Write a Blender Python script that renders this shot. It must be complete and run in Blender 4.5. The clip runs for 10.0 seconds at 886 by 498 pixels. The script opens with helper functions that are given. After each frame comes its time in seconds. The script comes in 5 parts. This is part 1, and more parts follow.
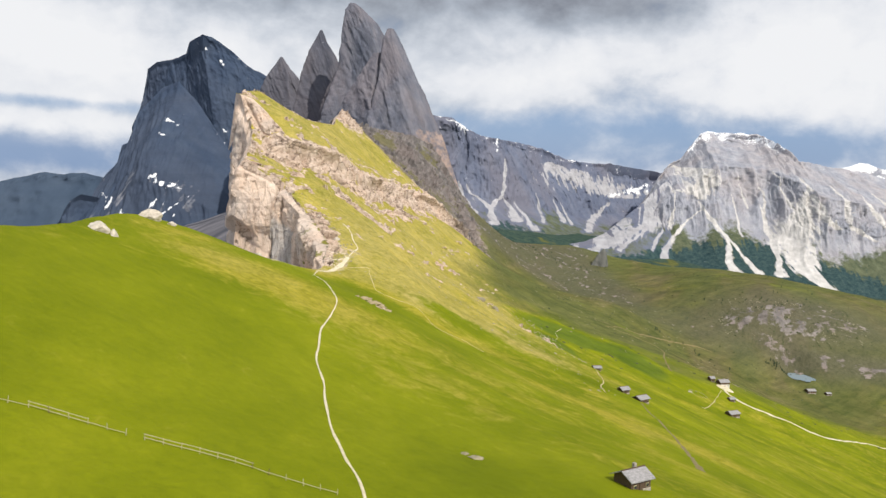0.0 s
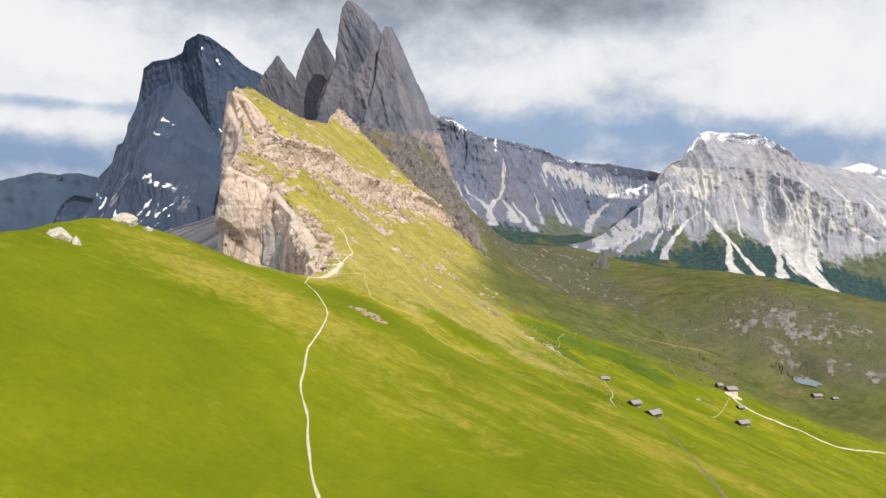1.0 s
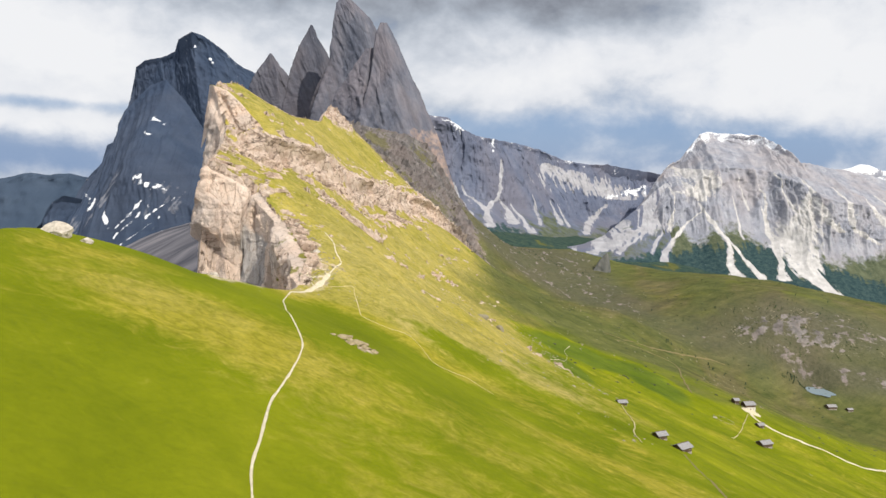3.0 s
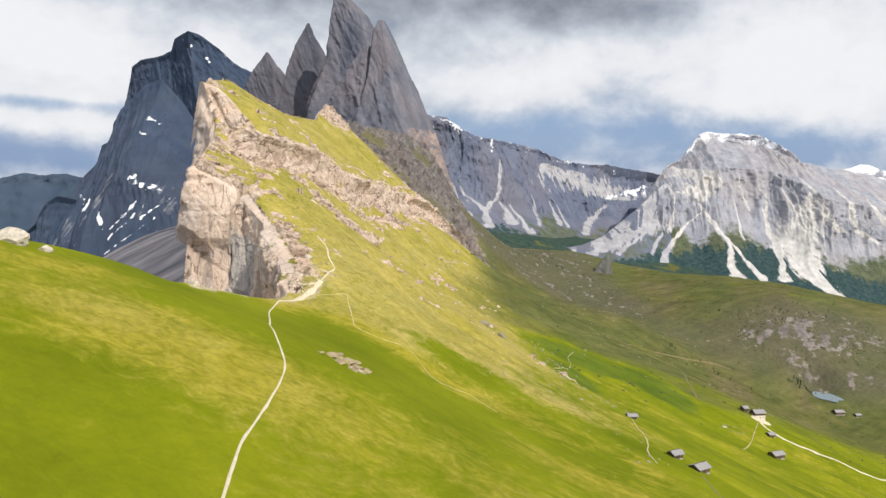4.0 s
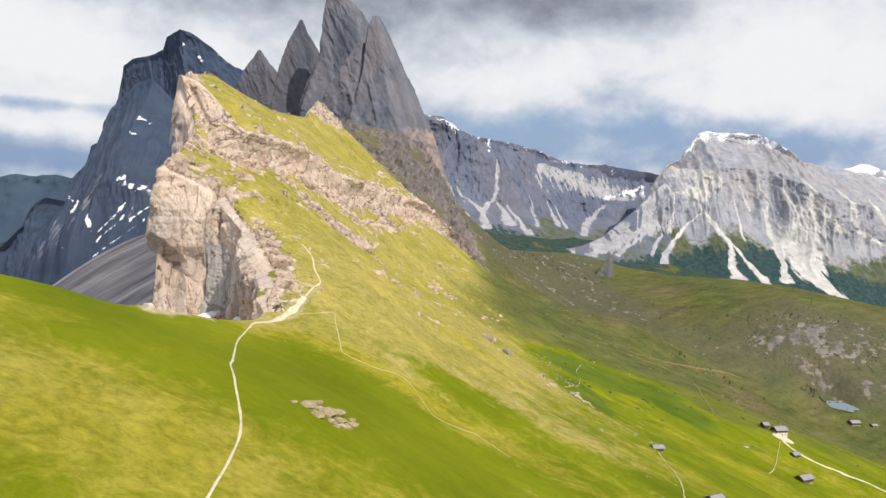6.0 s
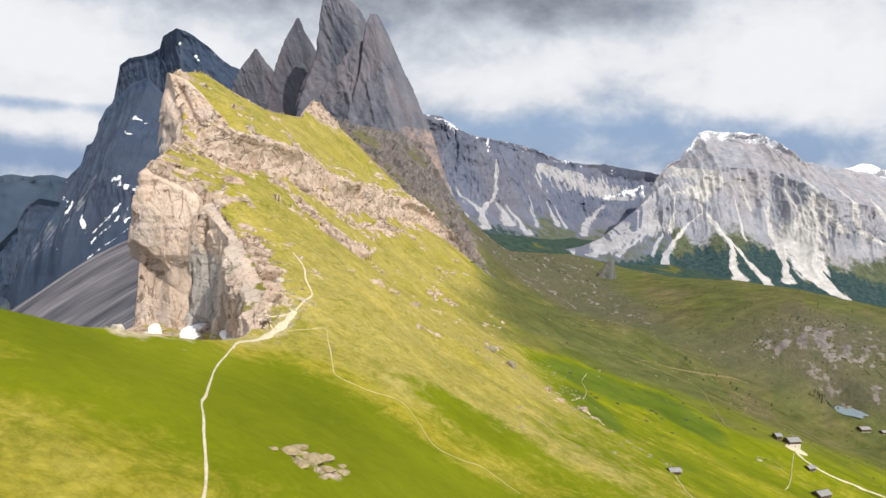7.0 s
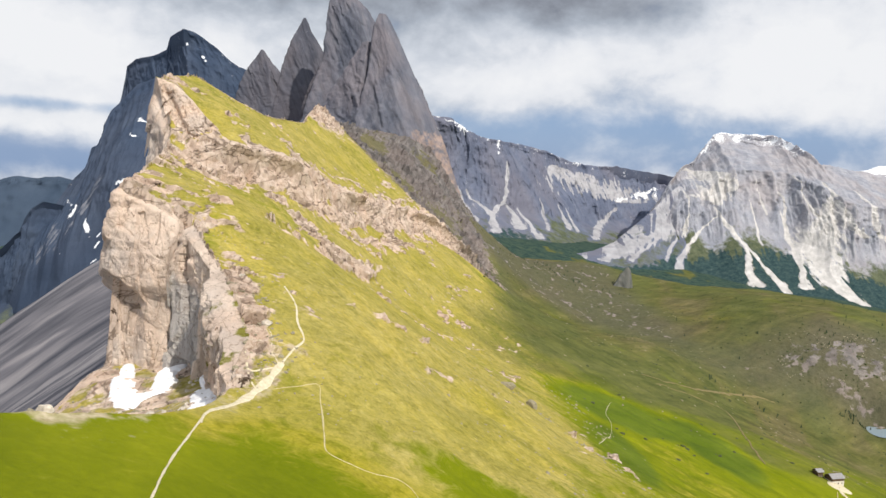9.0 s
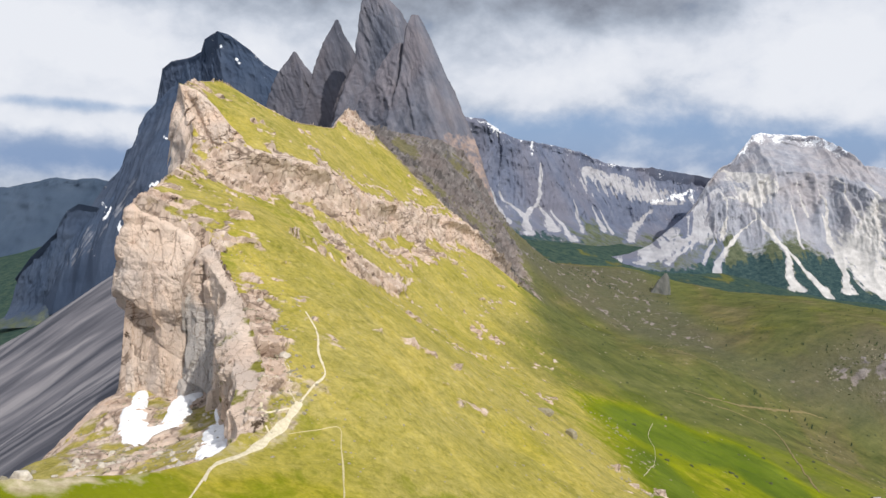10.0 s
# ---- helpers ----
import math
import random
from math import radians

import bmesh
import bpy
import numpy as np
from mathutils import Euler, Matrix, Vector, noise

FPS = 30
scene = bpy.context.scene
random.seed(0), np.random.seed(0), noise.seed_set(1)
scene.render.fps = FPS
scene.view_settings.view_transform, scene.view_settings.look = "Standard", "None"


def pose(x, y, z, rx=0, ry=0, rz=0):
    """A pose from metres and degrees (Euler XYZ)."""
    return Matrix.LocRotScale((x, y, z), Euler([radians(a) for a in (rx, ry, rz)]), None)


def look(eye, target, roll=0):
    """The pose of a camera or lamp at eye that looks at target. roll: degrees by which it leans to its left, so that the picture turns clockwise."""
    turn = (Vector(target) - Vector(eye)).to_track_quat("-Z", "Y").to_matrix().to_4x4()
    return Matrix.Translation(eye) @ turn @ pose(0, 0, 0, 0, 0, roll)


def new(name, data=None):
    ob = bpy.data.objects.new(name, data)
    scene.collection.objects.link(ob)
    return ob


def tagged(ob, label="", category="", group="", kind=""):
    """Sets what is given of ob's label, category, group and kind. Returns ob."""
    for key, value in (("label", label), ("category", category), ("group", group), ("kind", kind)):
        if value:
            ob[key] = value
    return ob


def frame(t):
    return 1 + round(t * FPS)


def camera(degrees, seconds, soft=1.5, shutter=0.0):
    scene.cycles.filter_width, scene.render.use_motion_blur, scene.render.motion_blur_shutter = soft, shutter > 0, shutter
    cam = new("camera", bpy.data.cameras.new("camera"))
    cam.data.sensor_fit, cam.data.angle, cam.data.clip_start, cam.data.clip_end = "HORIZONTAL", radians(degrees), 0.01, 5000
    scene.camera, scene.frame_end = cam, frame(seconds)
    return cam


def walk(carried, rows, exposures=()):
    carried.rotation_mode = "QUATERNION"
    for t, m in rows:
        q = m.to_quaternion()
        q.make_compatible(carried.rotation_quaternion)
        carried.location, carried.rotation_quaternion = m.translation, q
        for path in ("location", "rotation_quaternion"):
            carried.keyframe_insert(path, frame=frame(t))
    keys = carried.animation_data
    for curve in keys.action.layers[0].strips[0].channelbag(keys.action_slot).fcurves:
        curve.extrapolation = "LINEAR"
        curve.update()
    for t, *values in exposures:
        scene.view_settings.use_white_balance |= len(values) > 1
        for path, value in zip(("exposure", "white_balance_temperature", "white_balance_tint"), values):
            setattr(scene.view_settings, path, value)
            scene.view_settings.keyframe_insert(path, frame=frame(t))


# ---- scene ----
cam = camera(57.9, 10.0)
PATH = [
    (0, (0.00, 0.00, 0.00), (2.392, 99.489, -9.812), 3.019),
    (0.5, (-0.15, 12.53, -0.02), (2.392, 112.012, -9.836), 3.009),
    (1, (-0.45, 26.10, -0.05), (2.194, 125.583, -9.823), 3.003),
    (1.5, (-0.86, 38.36, -0.09), (1.933, 137.846, -9.817), 3.093),
    (2, (-0.85, 51.70, -0.07), (2.048, 151.179, -9.805), 3.086),
    (2.5, (-1.02, 64.15, -0.29), (1.982, 163.638, -9.983), 3.080),
    (4, (-0.81, 102.14, -0.58), (2.493, 201.621, -10.192), 3.060),
    (4.5, (-0.88, 113.47, -0.57), (2.522, 212.951, -10.179), 3.054),
    (5, (-0.96, 126.70, -0.73), (2.537, 226.174, -10.346), 3.047),
    (5.5, (-1.31, 138.69, -1.04), (2.345, 238.166, -10.572), 3.038),
    (7, (-1.82, 176.37, 0.99), (2.136, 275.829, -8.610), 2.918),
    (7.5, (-1.87, 188.28, 2.40), (2.138, 287.735, -7.197), 3.014),
    (8, (-2.01, 200.81, 4.26), (2.091, 300.260, -5.343), 3.008),
    (8.5, (-2.29, 212.47, 6.59), (1.916, 311.920, -3.024), 3.001),
    (9, (-2.34, 226.55, 9.38), (0.466, 326.043, -0.246), 2.994),
    (9.5, (-2.35, 238.88, 12.09), (-1.653, 338.406, 2.378), 2.933),
    (10, (-2.81, 253.23, 15.23), (-4.024, 352.744, 5.423), 2.961),
]
walk(cam, [(t, look(eye, target, roll)) for t, eye, target, roll in PATH],
     [(0, 0.0, 6500, 10), (8.5, 0.0, 6500, 10), (9.5, -0.02, 6380, 10), (10, -0.08, 6250, 11)])

# ---- light ----
SUN_FROM = Vector((0.44, -0.68, 0.76)).normalized()
world = bpy.data.worlds.new("world")
scene.world = world
world.use_nodes = True
sun_data = bpy.data.lights.new("sun", "SUN")
sun_data.energy, sun_data.angle, sun_data.color = 4.3, radians(0.6), (1.0, 0.93, 0.82)
sun = new("sun", sun_data)
sun.matrix_world = look(SUN_FROM * 1000, (0, 0, 0))
scene.view_settings.exposure = 0.0


def node(tree, kind, **values):
    n = tree.nodes.new(kind)
    for key, value in values.items():
        if key in n.inputs:
            n.inputs[key].default_value = value
    return n


def sky():
    """Broken cloud deck over a Nishita sky, all by direction."""
    t = world.node_tree
    t.nodes.clear()
    out = t.nodes.new("ShaderNodeOutputWorld")
    bg = t.nodes.new("ShaderNodeBackground")
    nish = t.nodes.new("ShaderNodeTexSky")
    nish.sky_type, nish.sun_disc = "NISHITA", False
    nish.sun_elevation = math.asin(SUN_FROM.z)
    nish.sun_rotation = math.atan2(SUN_FROM.x, SUN_FROM.y)
    co = t.nodes.new("ShaderNodeTexCoord")
    sep = t.nodes.new("ShaderNodeSeparateXYZ")
    t.links.new(co.outputs["Generated"], sep.inputs[0])

    def math_node(op, a, b=None, c=None, clamp=False):
        m = t.nodes.new("ShaderNodeMath")
        m.operation, m.use_clamp = op, clamp
        for k, v in enumerate((a, b, c)):
            if v is None:
                continue
            if isinstance(v, (int, float)):
                m.inputs[k].default_value = v
            else:
                t.links.new(v, m.inputs[k])
        return m.outputs[0]

    azim = math_node("ARCTAN2", sep.outputs[0], sep.outputs[1])
    elev = math_node("ARCSINE", sep.outputs[2])
    comb = t.nodes.new("ShaderNodeCombineXYZ")
    t.links.new(azim, comb.inputs[0])
    t.links.new(math_node("MULTIPLY", elev, 1.35), comb.inputs[1])

    def cloud_noise(scale, detail, rough, off):
        mp = t.nodes.new("ShaderNodeMapping")
        mp.inputs["Location"].default_value = off
        t.links.new(comb.outputs[0], mp.inputs[0])
        n = node(t, "ShaderNodeTexNoise", Scale=scale, Detail=detail, Roughness=rough, Distortion=0.12)
        t.links.new(mp.outputs[0], n.inputs["Vector"])
        return n.outputs["Fac"]

    def bump(az, el, wa, we, amount):
        """A soft swelling of cloud about one direction (radians)."""
        a = math_node("POWER", math_node("DIVIDE", math_node("SUBTRACT", azim, az), wa), 2.0)
        a = math_node("ABSOLUTE", a)
        e = math_node("DIVIDE", math_node("SUBTRACT", elev, el), we)
        e = math_node("MULTIPLY", e, e)
        g = math_node("EXPONENT", math_node("MULTIPLY", math_node("ADD", a, e), -1.0))
        return math_node("MULTIPLY", g, amount)

    big = cloud_noise(4.2, 4.0, 0.55, (2.3, 0.7, 0.4))
    fine = cloud_noise(11.0, 6.0, 0.60, (1.1, 4.2, 2.0))
    texture = math_node("ADD", math_node("MULTIPLY", math_node("SUBTRACT", big, 0.5), 0.9), math_node("MULTIPLY", math_node("SUBTRACT", fine, 0.5), 0.75))
    white, blue = math_node("ADD", math_node("MULTIPLY", texture, 1.25), 0.62), math_node("MULTIPLY", texture, -2.0)
    for args in CLOUD_SWELLS:
        white = math_node("ADD", white, bump(*args))
    for args in CLOUD_GAPS:
        blue = math_node("ADD", blue, bump(*args))
    ramp = t.nodes.new("ShaderNodeValToRGB")
    r = ramp.color_ramp
    r.elements[0].position, r.elements[0].color = 0.10, (0.235, 0.255, 0.30, 1)
    r.elements[1].position, r.elements[1].color = 0.95, (0.88, 0.89, 0.91, 1)
    for pos, col in ((0.36, (0.42, 0.465, 0.535)), (0.58, (0.63, 0.67, 0.735)), (0.76, (0.80, 0.82, 0.86))):
        r.elements.new(pos).color = (*col, 1)
    t.links.new(white, ramp.inputs[0])
    gap = t.nodes.new("ShaderNodeMapRange")
    gap.interpolation_type = "SMOOTHSTEP"
    for key, value in (("From Min", 0.10), ("From Max", 1.0), ("To Min", 0.0), ("To Max", 0.95)):
        gap.inputs[key].default_value = value
    t.links.new(blue, gap.inputs["Value"])
    scale = t.nodes.new("ShaderNodeVectorMath")
    scale.operation = "SCALE"
    scale.inputs[3].default_value = 0.10
    t.links.new(nish.outputs[0], scale.inputs[0])
    clear = t.nodes.new("ShaderNodeMix")
    clear.data_type = "RGBA"
    clear.inputs[0].default_value = 0.75
    clear.inputs[7].default_value = (0.225, 0.36, 0.63, 1)
    t.links.new(scale.outputs[0], clear.inputs[6])
    mix = t.nodes.new("ShaderNodeMix")
    mix.data_type = "RGBA"
    t.links.new(gap.outputs[0], mix.inputs[0])
    t.links.new(ramp.outputs[0], mix.inputs[6])
    t.links.new(clear.outputs[2], mix.inputs[7])
    t.links.new(mix.outputs[2], bg.inputs[0])
    bg.inputs[1].default_value = 1.0
    t.links.new(bg.outputs[0], out.inputs[0])


# direction (azimuth from ahead, elevation), widths, amount: bright cloud and darker undersides, then gaps of blue
CLOUD_SWELLS = [
    (-0.20, 0.240, 0.26, 0.060, -0.70), (0.18, 0.205, 0.16, 0.042, -0.36), (0.42, 0.13, 0.20, 0.060, 0.38), (-0.45, 0.12, 0.15, 0.040, 0.32),
    (0.07, 0.118, 0.13, 0.030, 0.08), (-0.44, 0.030, 0.18, 0.012, 0.20), (-0.54, 0.185, 0.10, 0.02, -0.15), (-0.12, 0.13, 0.12, 0.04, -0.05),
]
CLOUD_GAPS = [
    (0.22, 0.052, 0.16, 0.032, 0.95), (0.47, 0.050, 0.09, 0.026, 0.9), (-0.46, 0.052, 0.22, 0.010, 0.9), (-0.46, -0.002, 0.30, 0.026, 1.1), (0.06, 0.03, 0.12, 0.04, 0.6),
    (0.35, 0.02, 0.2, 0.02, 0.6),
]
sky()


# ---- noise ----
def lattice(ix, iy, iz, seed):
    h = (ix * 374761393 + iy * 668265263 + iz * 1274126177 + seed * 974634777) & 0x7FFFFFFF
    h = ((h ^ (h >> 13)) * 1103515245) & 0x7FFFFFFF
    h = ((h ^ (h >> 16)) * 12820163) & 0x7FFFFFFF
    return (h & 0xFFFFFF) / 8388607.5 - 1.0


def value_noise(x, y, z=0.0, seed=0):
    """Smooth noise from -1 to 1."""
    x, y, z = np.broadcast_arrays(np.asarray(x, float), np.asarray(y, float), np.asarray(z, float))
    fx, fy, fz = np.floor(x), np.floor(y), np.floor(z)
    ix, iy, iz = fx.astype(np.int64), fy.astype(np.int64), fz.astype(np.int64)
    u, v, w = x - fx, y - fy, z - fz
    u, v, w = [a * a * a * (a * (a * 6 - 15) + 10) for a in (u, v, w)]
    total = 0.0
    for dx in (0, 1):
        for dy in (0, 1):
            for dz in (0, 1):
                k = (u if dx else 1 - u) * (v if dy else 1 - v) * (w if dz else 1 - w)
                total = total + k * lattice(ix + dx, iy + dy, iz + dz, seed)
    return total


def fbm(x, y, z=0.0, octaves=4, seed=0, gain=0.5):
    total, amp, freq, norm = 0.0, 1.0, 1.0, 0.0
    for k in range(octaves):
        total = total + amp * value_noise(x * freq + 17.3 * k, y * freq - 9.1 * k, z * freq + 3.7 * k, seed + k)
        norm += amp
        amp, freq = amp * gain, freq * 2.03
    return total / norm


def ridged(x, y, z=0.0, octaves=4, seed=0, gain=0.5):
    """Crests at 1, valleys at 0."""
    total, amp, freq, norm = 0.0, 1.0, 1.0, 0.0
    for k in range(octaves):
        n = 1.0 - np.abs(value_noise(x * freq + 11.7 * k, y * freq + 5.3 * k, z * freq - 7.9 * k, seed + k)) * 1.6
        total = total + amp * np.clip(n, 0, 1) ** 2
        norm += amp
        amp, freq = amp * gain, freq * 2.07
    return total / norm


def cells(x, y, z=0.0, seed=0):
    """Broken blocks: a tilted plane for the nearest of scattered points, and the way to the joint with the next."""
    x, y, z = np.broadcast_arrays(np.asarray(x, float), np.asarray(y, float), np.asarray(z, float))
    ix, iy, iz = [np.floor(a).astype(np.int64) for a in (x, y, z)]
    f1, f2, val = np.full(x.shape, 9.0), np.full(x.shape, 9.0), np.zeros(x.shape)
    for dx in (-1, 0, 1):
        for dy in (-1, 0, 1):
            for dz in (-1, 0, 1):
                jx, jy, jz = ix + dx, iy + dy, iz + dz
                px = jx + 0.5 + 0.48 * lattice(jx, jy, jz, seed) - x
                py = jy + 0.5 + 0.48 * lattice(jx, jy, jz, seed + 101) - y
                pz = jz + 0.5 + 0.48 * lattice(jx, jy, jz, seed + 202) - z
                d = np.sqrt(px * px + py * py + pz * pz)
                near = d < f1
                tilt = px * lattice(jx, jy, jz, seed + 303) + py * lattice(jx, jy, jz, seed + 404) + pz * lattice(jx, jy, jz, seed + 505)
                val = np.where(near, 0.55 * lattice(jx, jy, jz, seed + 606) + 1.1 * tilt, val)
                f2 = np.where(near, f1, np.minimum(f2, d))
                f1 = np.where(near, d, f1)
    return val, f2 - f1


def smooth(a, lo, hi):
    k = np.clip((a - lo) / (hi - lo), 0, 1)
    return k * k * (3 - 2 * k)


# ---- materials ----
def material(name):
    m = bpy.data.materials.new(name)
    m.use_nodes = True
    t = m.node_tree
    return m, t, t.nodes["Principled BSDF"]


def noise_fac(t, scale, detail=5.0, rough=0.55, stretch=(1, 1, 1), turn=(0, 0, 0), distort=0.0):
    geo = t.nodes.new("ShaderNodeNewGeometry")
    place = geo.outputs["Position"]
    for key, value in (("Rotation", turn), ("Scale", stretch)):
        mp = t.nodes.new("ShaderNodeMapping")
        mp.inputs[key].default_value = value
        t.links.new(place, mp.inputs[0])
        place = mp.outputs[0]
    n = node(t, "ShaderNodeTexNoise", Scale=scale, Detail=detail, Roughness=rough, Distortion=distort)
    t.links.new(place, n.inputs["Vector"])
    return n.outputs["Fac"]


def ramp_of(t, fac, stops):
    r = t.nodes.new("ShaderNodeValToRGB")
    els = r.color_ramp.elements
    els[0].position, els[0].color = stops[0][0], (*stops[0][1], 1)
    els[1].position, els[1].color = stops[-1][0], (*stops[-1][1], 1)
    for p, c in stops[1:-1]:
        els.new(p).color = (*c, 1)
    t.links.new(fac, r.inputs[0])
    return r.outputs[0]


def calc(t, op, a, b=None, c=None, clamp=False):
    m = t.nodes.new("ShaderNodeMath")
    m.operation, m.use_clamp = op, clamp
    for k, v in enumerate((a, b, c)):
        if v is None:
            continue
        if isinstance(v, (int, float)):
            m.inputs[k].default_value = v
        else:
            t.links.new(v, m.inputs[k])
    return m.outputs[0]


def blend(t, fac, a, b, mode="MIX"):
    m = t.nodes.new("ShaderNodeMix")
    m.data_type, m.blend_type = "RGBA", mode
    for k, v in ((0, fac), (6, a), (7, b)):
        if isinstance(v, (int, float)):
            m.inputs[k].default_value = v
        elif isinstance(v, tuple):
            m.inputs[k].default_value = (*v, 1)
        else:
            t.links.new(v, m.inputs[k])
    return m.outputs[2]


def attribute(t, name):
    a = t.nodes.new("ShaderNodeAttribute")
    a.attribute_name = name
    return a.outputs["Fac"]


def relief(t, bsdf, height, distance, strength=1.0):
    b = t.nodes.new("ShaderNodeBump")
    b.inputs["Strength"].default_value, b.inputs["Distance"].default_value = strength, distance
    t.links.new(height, b.inputs["Height"])
    t.links.new(b.outputs[0], bsdf.inputs["Normal"])


def masked(t, name, scale, amount=0.9, sharp=5.0):
    """A mesh mask whose border is broken up by noise."""
    n = calc(t, "MULTIPLY", calc(t, "SUBTRACT", noise_fac(t, scale, 6.0, 0.65), 0.5), amount)
    m = calc(t, "ADD", attribute(t, name), n)
    return calc(t, "MULTIPLY_ADD", calc(t, "SUBTRACT", m, 0.5), sharp, 0.5, clamp=True)


def rock_colours(t, scale, dark, mid, light, warm, streak=(1, 1, 0.22)):
    a = noise_fac(t, scale, 8.0, 0.62, streak)
    base = ramp_of(t, a, ((0.30, dark), (0.5, mid), (0.68, light)))
    b = noise_fac(t, scale * 0.23, 4.0, 0.6, (1, 1, 0.5))
    tint = ramp_of(t, b, ((0.42, (0, 0, 0)), (0.62, (1, 1, 1))))
    return blend(t, tint, base, blend(t, 0.6, base, warm))


def joints(t, scale, dark, width=0.05):
    """Thin dark joints between blocks."""
    geo = t.nodes.new("ShaderNodeNewGeometry")
    mp = t.nodes.new("ShaderNodeMapping")
    mp.inputs["Scale"].default_value = (1, 1, 0.55)
    t.links.new(geo.outputs["Position"], mp.inputs[0])
    wob = node(t, "ShaderNodeTexNoise", Scale=scale * 1.5, Detail=5.0, Roughness=0.65)
    t.links.new(mp.outputs[0], wob.inputs["Vector"])
    add = t.nodes.new("ShaderNodeVectorMath")
    add.operation = "MULTIPLY_ADD"
    add.inputs[1].default_value = (6, 6, 6)
    t.links.new(wob.outputs["Color"], add.inputs[0])
    t.links.new(mp.outputs[0], add.inputs[2])
    vor = node(t, "ShaderNodeTexVoronoi", Scale=scale)
    vor.feature = "DISTANCE_TO_EDGE"
    t.links.new(add.outputs[0], vor.inputs["Vector"])
    return ramp_of(t, vor.outputs["Distance"], ((0.0, (dark, dark * 0.95, dark * 0.9)), (width, (1, 1, 1))))


def ground_material():
    m, t, bsdf = material("alpine_meadow")
    fine = noise_fac(t, 0.50, 7.0, 0.78, (1, 0.8, 1), (0, 0, 0.67), 0.6)
    slant = noise_fac(t, 0.115, 8.0, 0.74, (0.9, 0.8, 0.8), (0, 0, 0.5), 1.0)
    broad = calc(t, "ADD", calc(t, "MULTIPLY", noise_fac(t, 0.026, 4.0, 0.5, (1, 0.6, 1)), 0.56), calc(t, "ADD", calc(t, "MULTIPLY", slant, 0.20), calc(t, "MULTIPLY", fine, 0.18)))
    green = ramp_of(t, broad, ((0.34, (0.116, 0.146, 0.003)), (0.50, (0.168, 0.196, 0.005)), (0.66, (0.232, 0.248, 0.010))))
    tuft = calc(t, "ADD", calc(t, "MULTIPLY", slant, 0.55), calc(t, "MULTIPLY", fine, 0.45))
    straw = ramp_of(t, tuft, ((0.32, (0.170, 0.168, 0.010)), (0.46, (0.250, 0.230, 0.020)), (0.58, (0.315, 0.278, 0.036)), (0.72, (0.41, 0.355, 0.085))))
    along = noise_fac(t, 0.050, 10.0, 0.78, (0.26, 1, 1), (0, 0, -0.68))
    # olive-brown heath, its tones darkened to carry cloud shade over the valley
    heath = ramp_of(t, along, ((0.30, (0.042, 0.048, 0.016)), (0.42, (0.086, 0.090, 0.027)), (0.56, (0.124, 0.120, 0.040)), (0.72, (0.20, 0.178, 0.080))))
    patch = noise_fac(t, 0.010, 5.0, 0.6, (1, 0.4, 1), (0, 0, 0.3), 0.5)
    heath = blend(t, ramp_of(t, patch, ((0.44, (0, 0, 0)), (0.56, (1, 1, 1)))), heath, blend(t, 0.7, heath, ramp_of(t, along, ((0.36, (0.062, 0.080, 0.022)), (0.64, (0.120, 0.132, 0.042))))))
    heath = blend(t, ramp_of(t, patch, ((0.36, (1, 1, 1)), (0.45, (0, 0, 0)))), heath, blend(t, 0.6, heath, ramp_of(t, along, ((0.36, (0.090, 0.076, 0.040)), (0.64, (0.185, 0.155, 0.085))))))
    hay = ramp_of(t, tuft, ((0.32, (0.200, 0.176, 0.034)), (0.46, (0.305, 0.262, 0.066)), (0.58, (0.385, 0.328, 0.105)), (0.72, (0.48, 0.415, 0.17))))
    straw = blend(t, calc(t, "MULTIPLY", attribute(t, "hay"), 0.95), straw, hay)
    parched = calc(t, "ADD", attribute(t, "dry"), calc(t, "MULTIPLY", calc(t, "SUBTRACT", slant, 0.5), 1.9))
    parched = calc(t, "MULTIPLY_ADD", calc(t, "SUBTRACT", parched, 0.5), 1.7, 0.5, clamp=True)
    grass = blend(t, parched, green, straw)
    # lush valley meadow: greener grass, with cloud shade painted in as darker green
    grass = blend(t, calc(t, "MULTIPLY", attribute(t, "lush_shade"), 0.8), grass, ramp_of(t, broad, ((0.34, (0.058, 0.098, 0.010)), (0.66, (0.122, 0.168, 0.020)))))
    tussock = ramp_of(t, noise_fac(t, 0.42, 6.0, 0.75, (0.8, 1, 1), (0, 0, 0.5), 0.5), ((0.34, (0.66, 0.68, 0.64)), (0.5, (1, 1, 1)), (0.66, (1.30, 1.24, 1.15))))
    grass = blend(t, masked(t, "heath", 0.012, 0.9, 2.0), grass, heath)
    grass = blend(t, calc(t, "MULTIPLY_ADD", parched, 0.5, 0.28), grass, tussock, "MULTIPLY")
    mottle = ramp_of(t, noise_fac(t, 0.045, 9.0, 0.72, (0.42, 1, 1), (0, 0, 0.6), 0.8), ((0.36, (0.70, 0.74, 0.70)), (0.5, (1, 1, 1)), (0.64, (1.22, 1.16, 1.05))))
    grass = blend(t, calc(t, "MULTIPLY_ADD", attribute(t, "far"), 0.6, 0.2), grass, mottle, "MULTIPLY")
    rock = rock_colours(t, 0.16, (0.345, 0.275, 0.225), (0.52, 0.42, 0.35), (0.66, 0.555, 0.475), (0.57, 0.43, 0.34), (1, 1, 0.6))
    crack = noise_fac(t, 0.20, 9.0, 0.72, (1, 1, 0.8), (0.3, 0.2, 0), 0.8)
    rock = blend(t, 1.0, rock, ramp_of(t, crack, ((0.365, (0.17, 0.15, 0.135)), (0.415, (1, 1, 1)))), "MULTIPLY")
    rock = blend(t, 1.0, rock, joints(t, 0.13, 0.80, 0.03), "MULTIPLY")
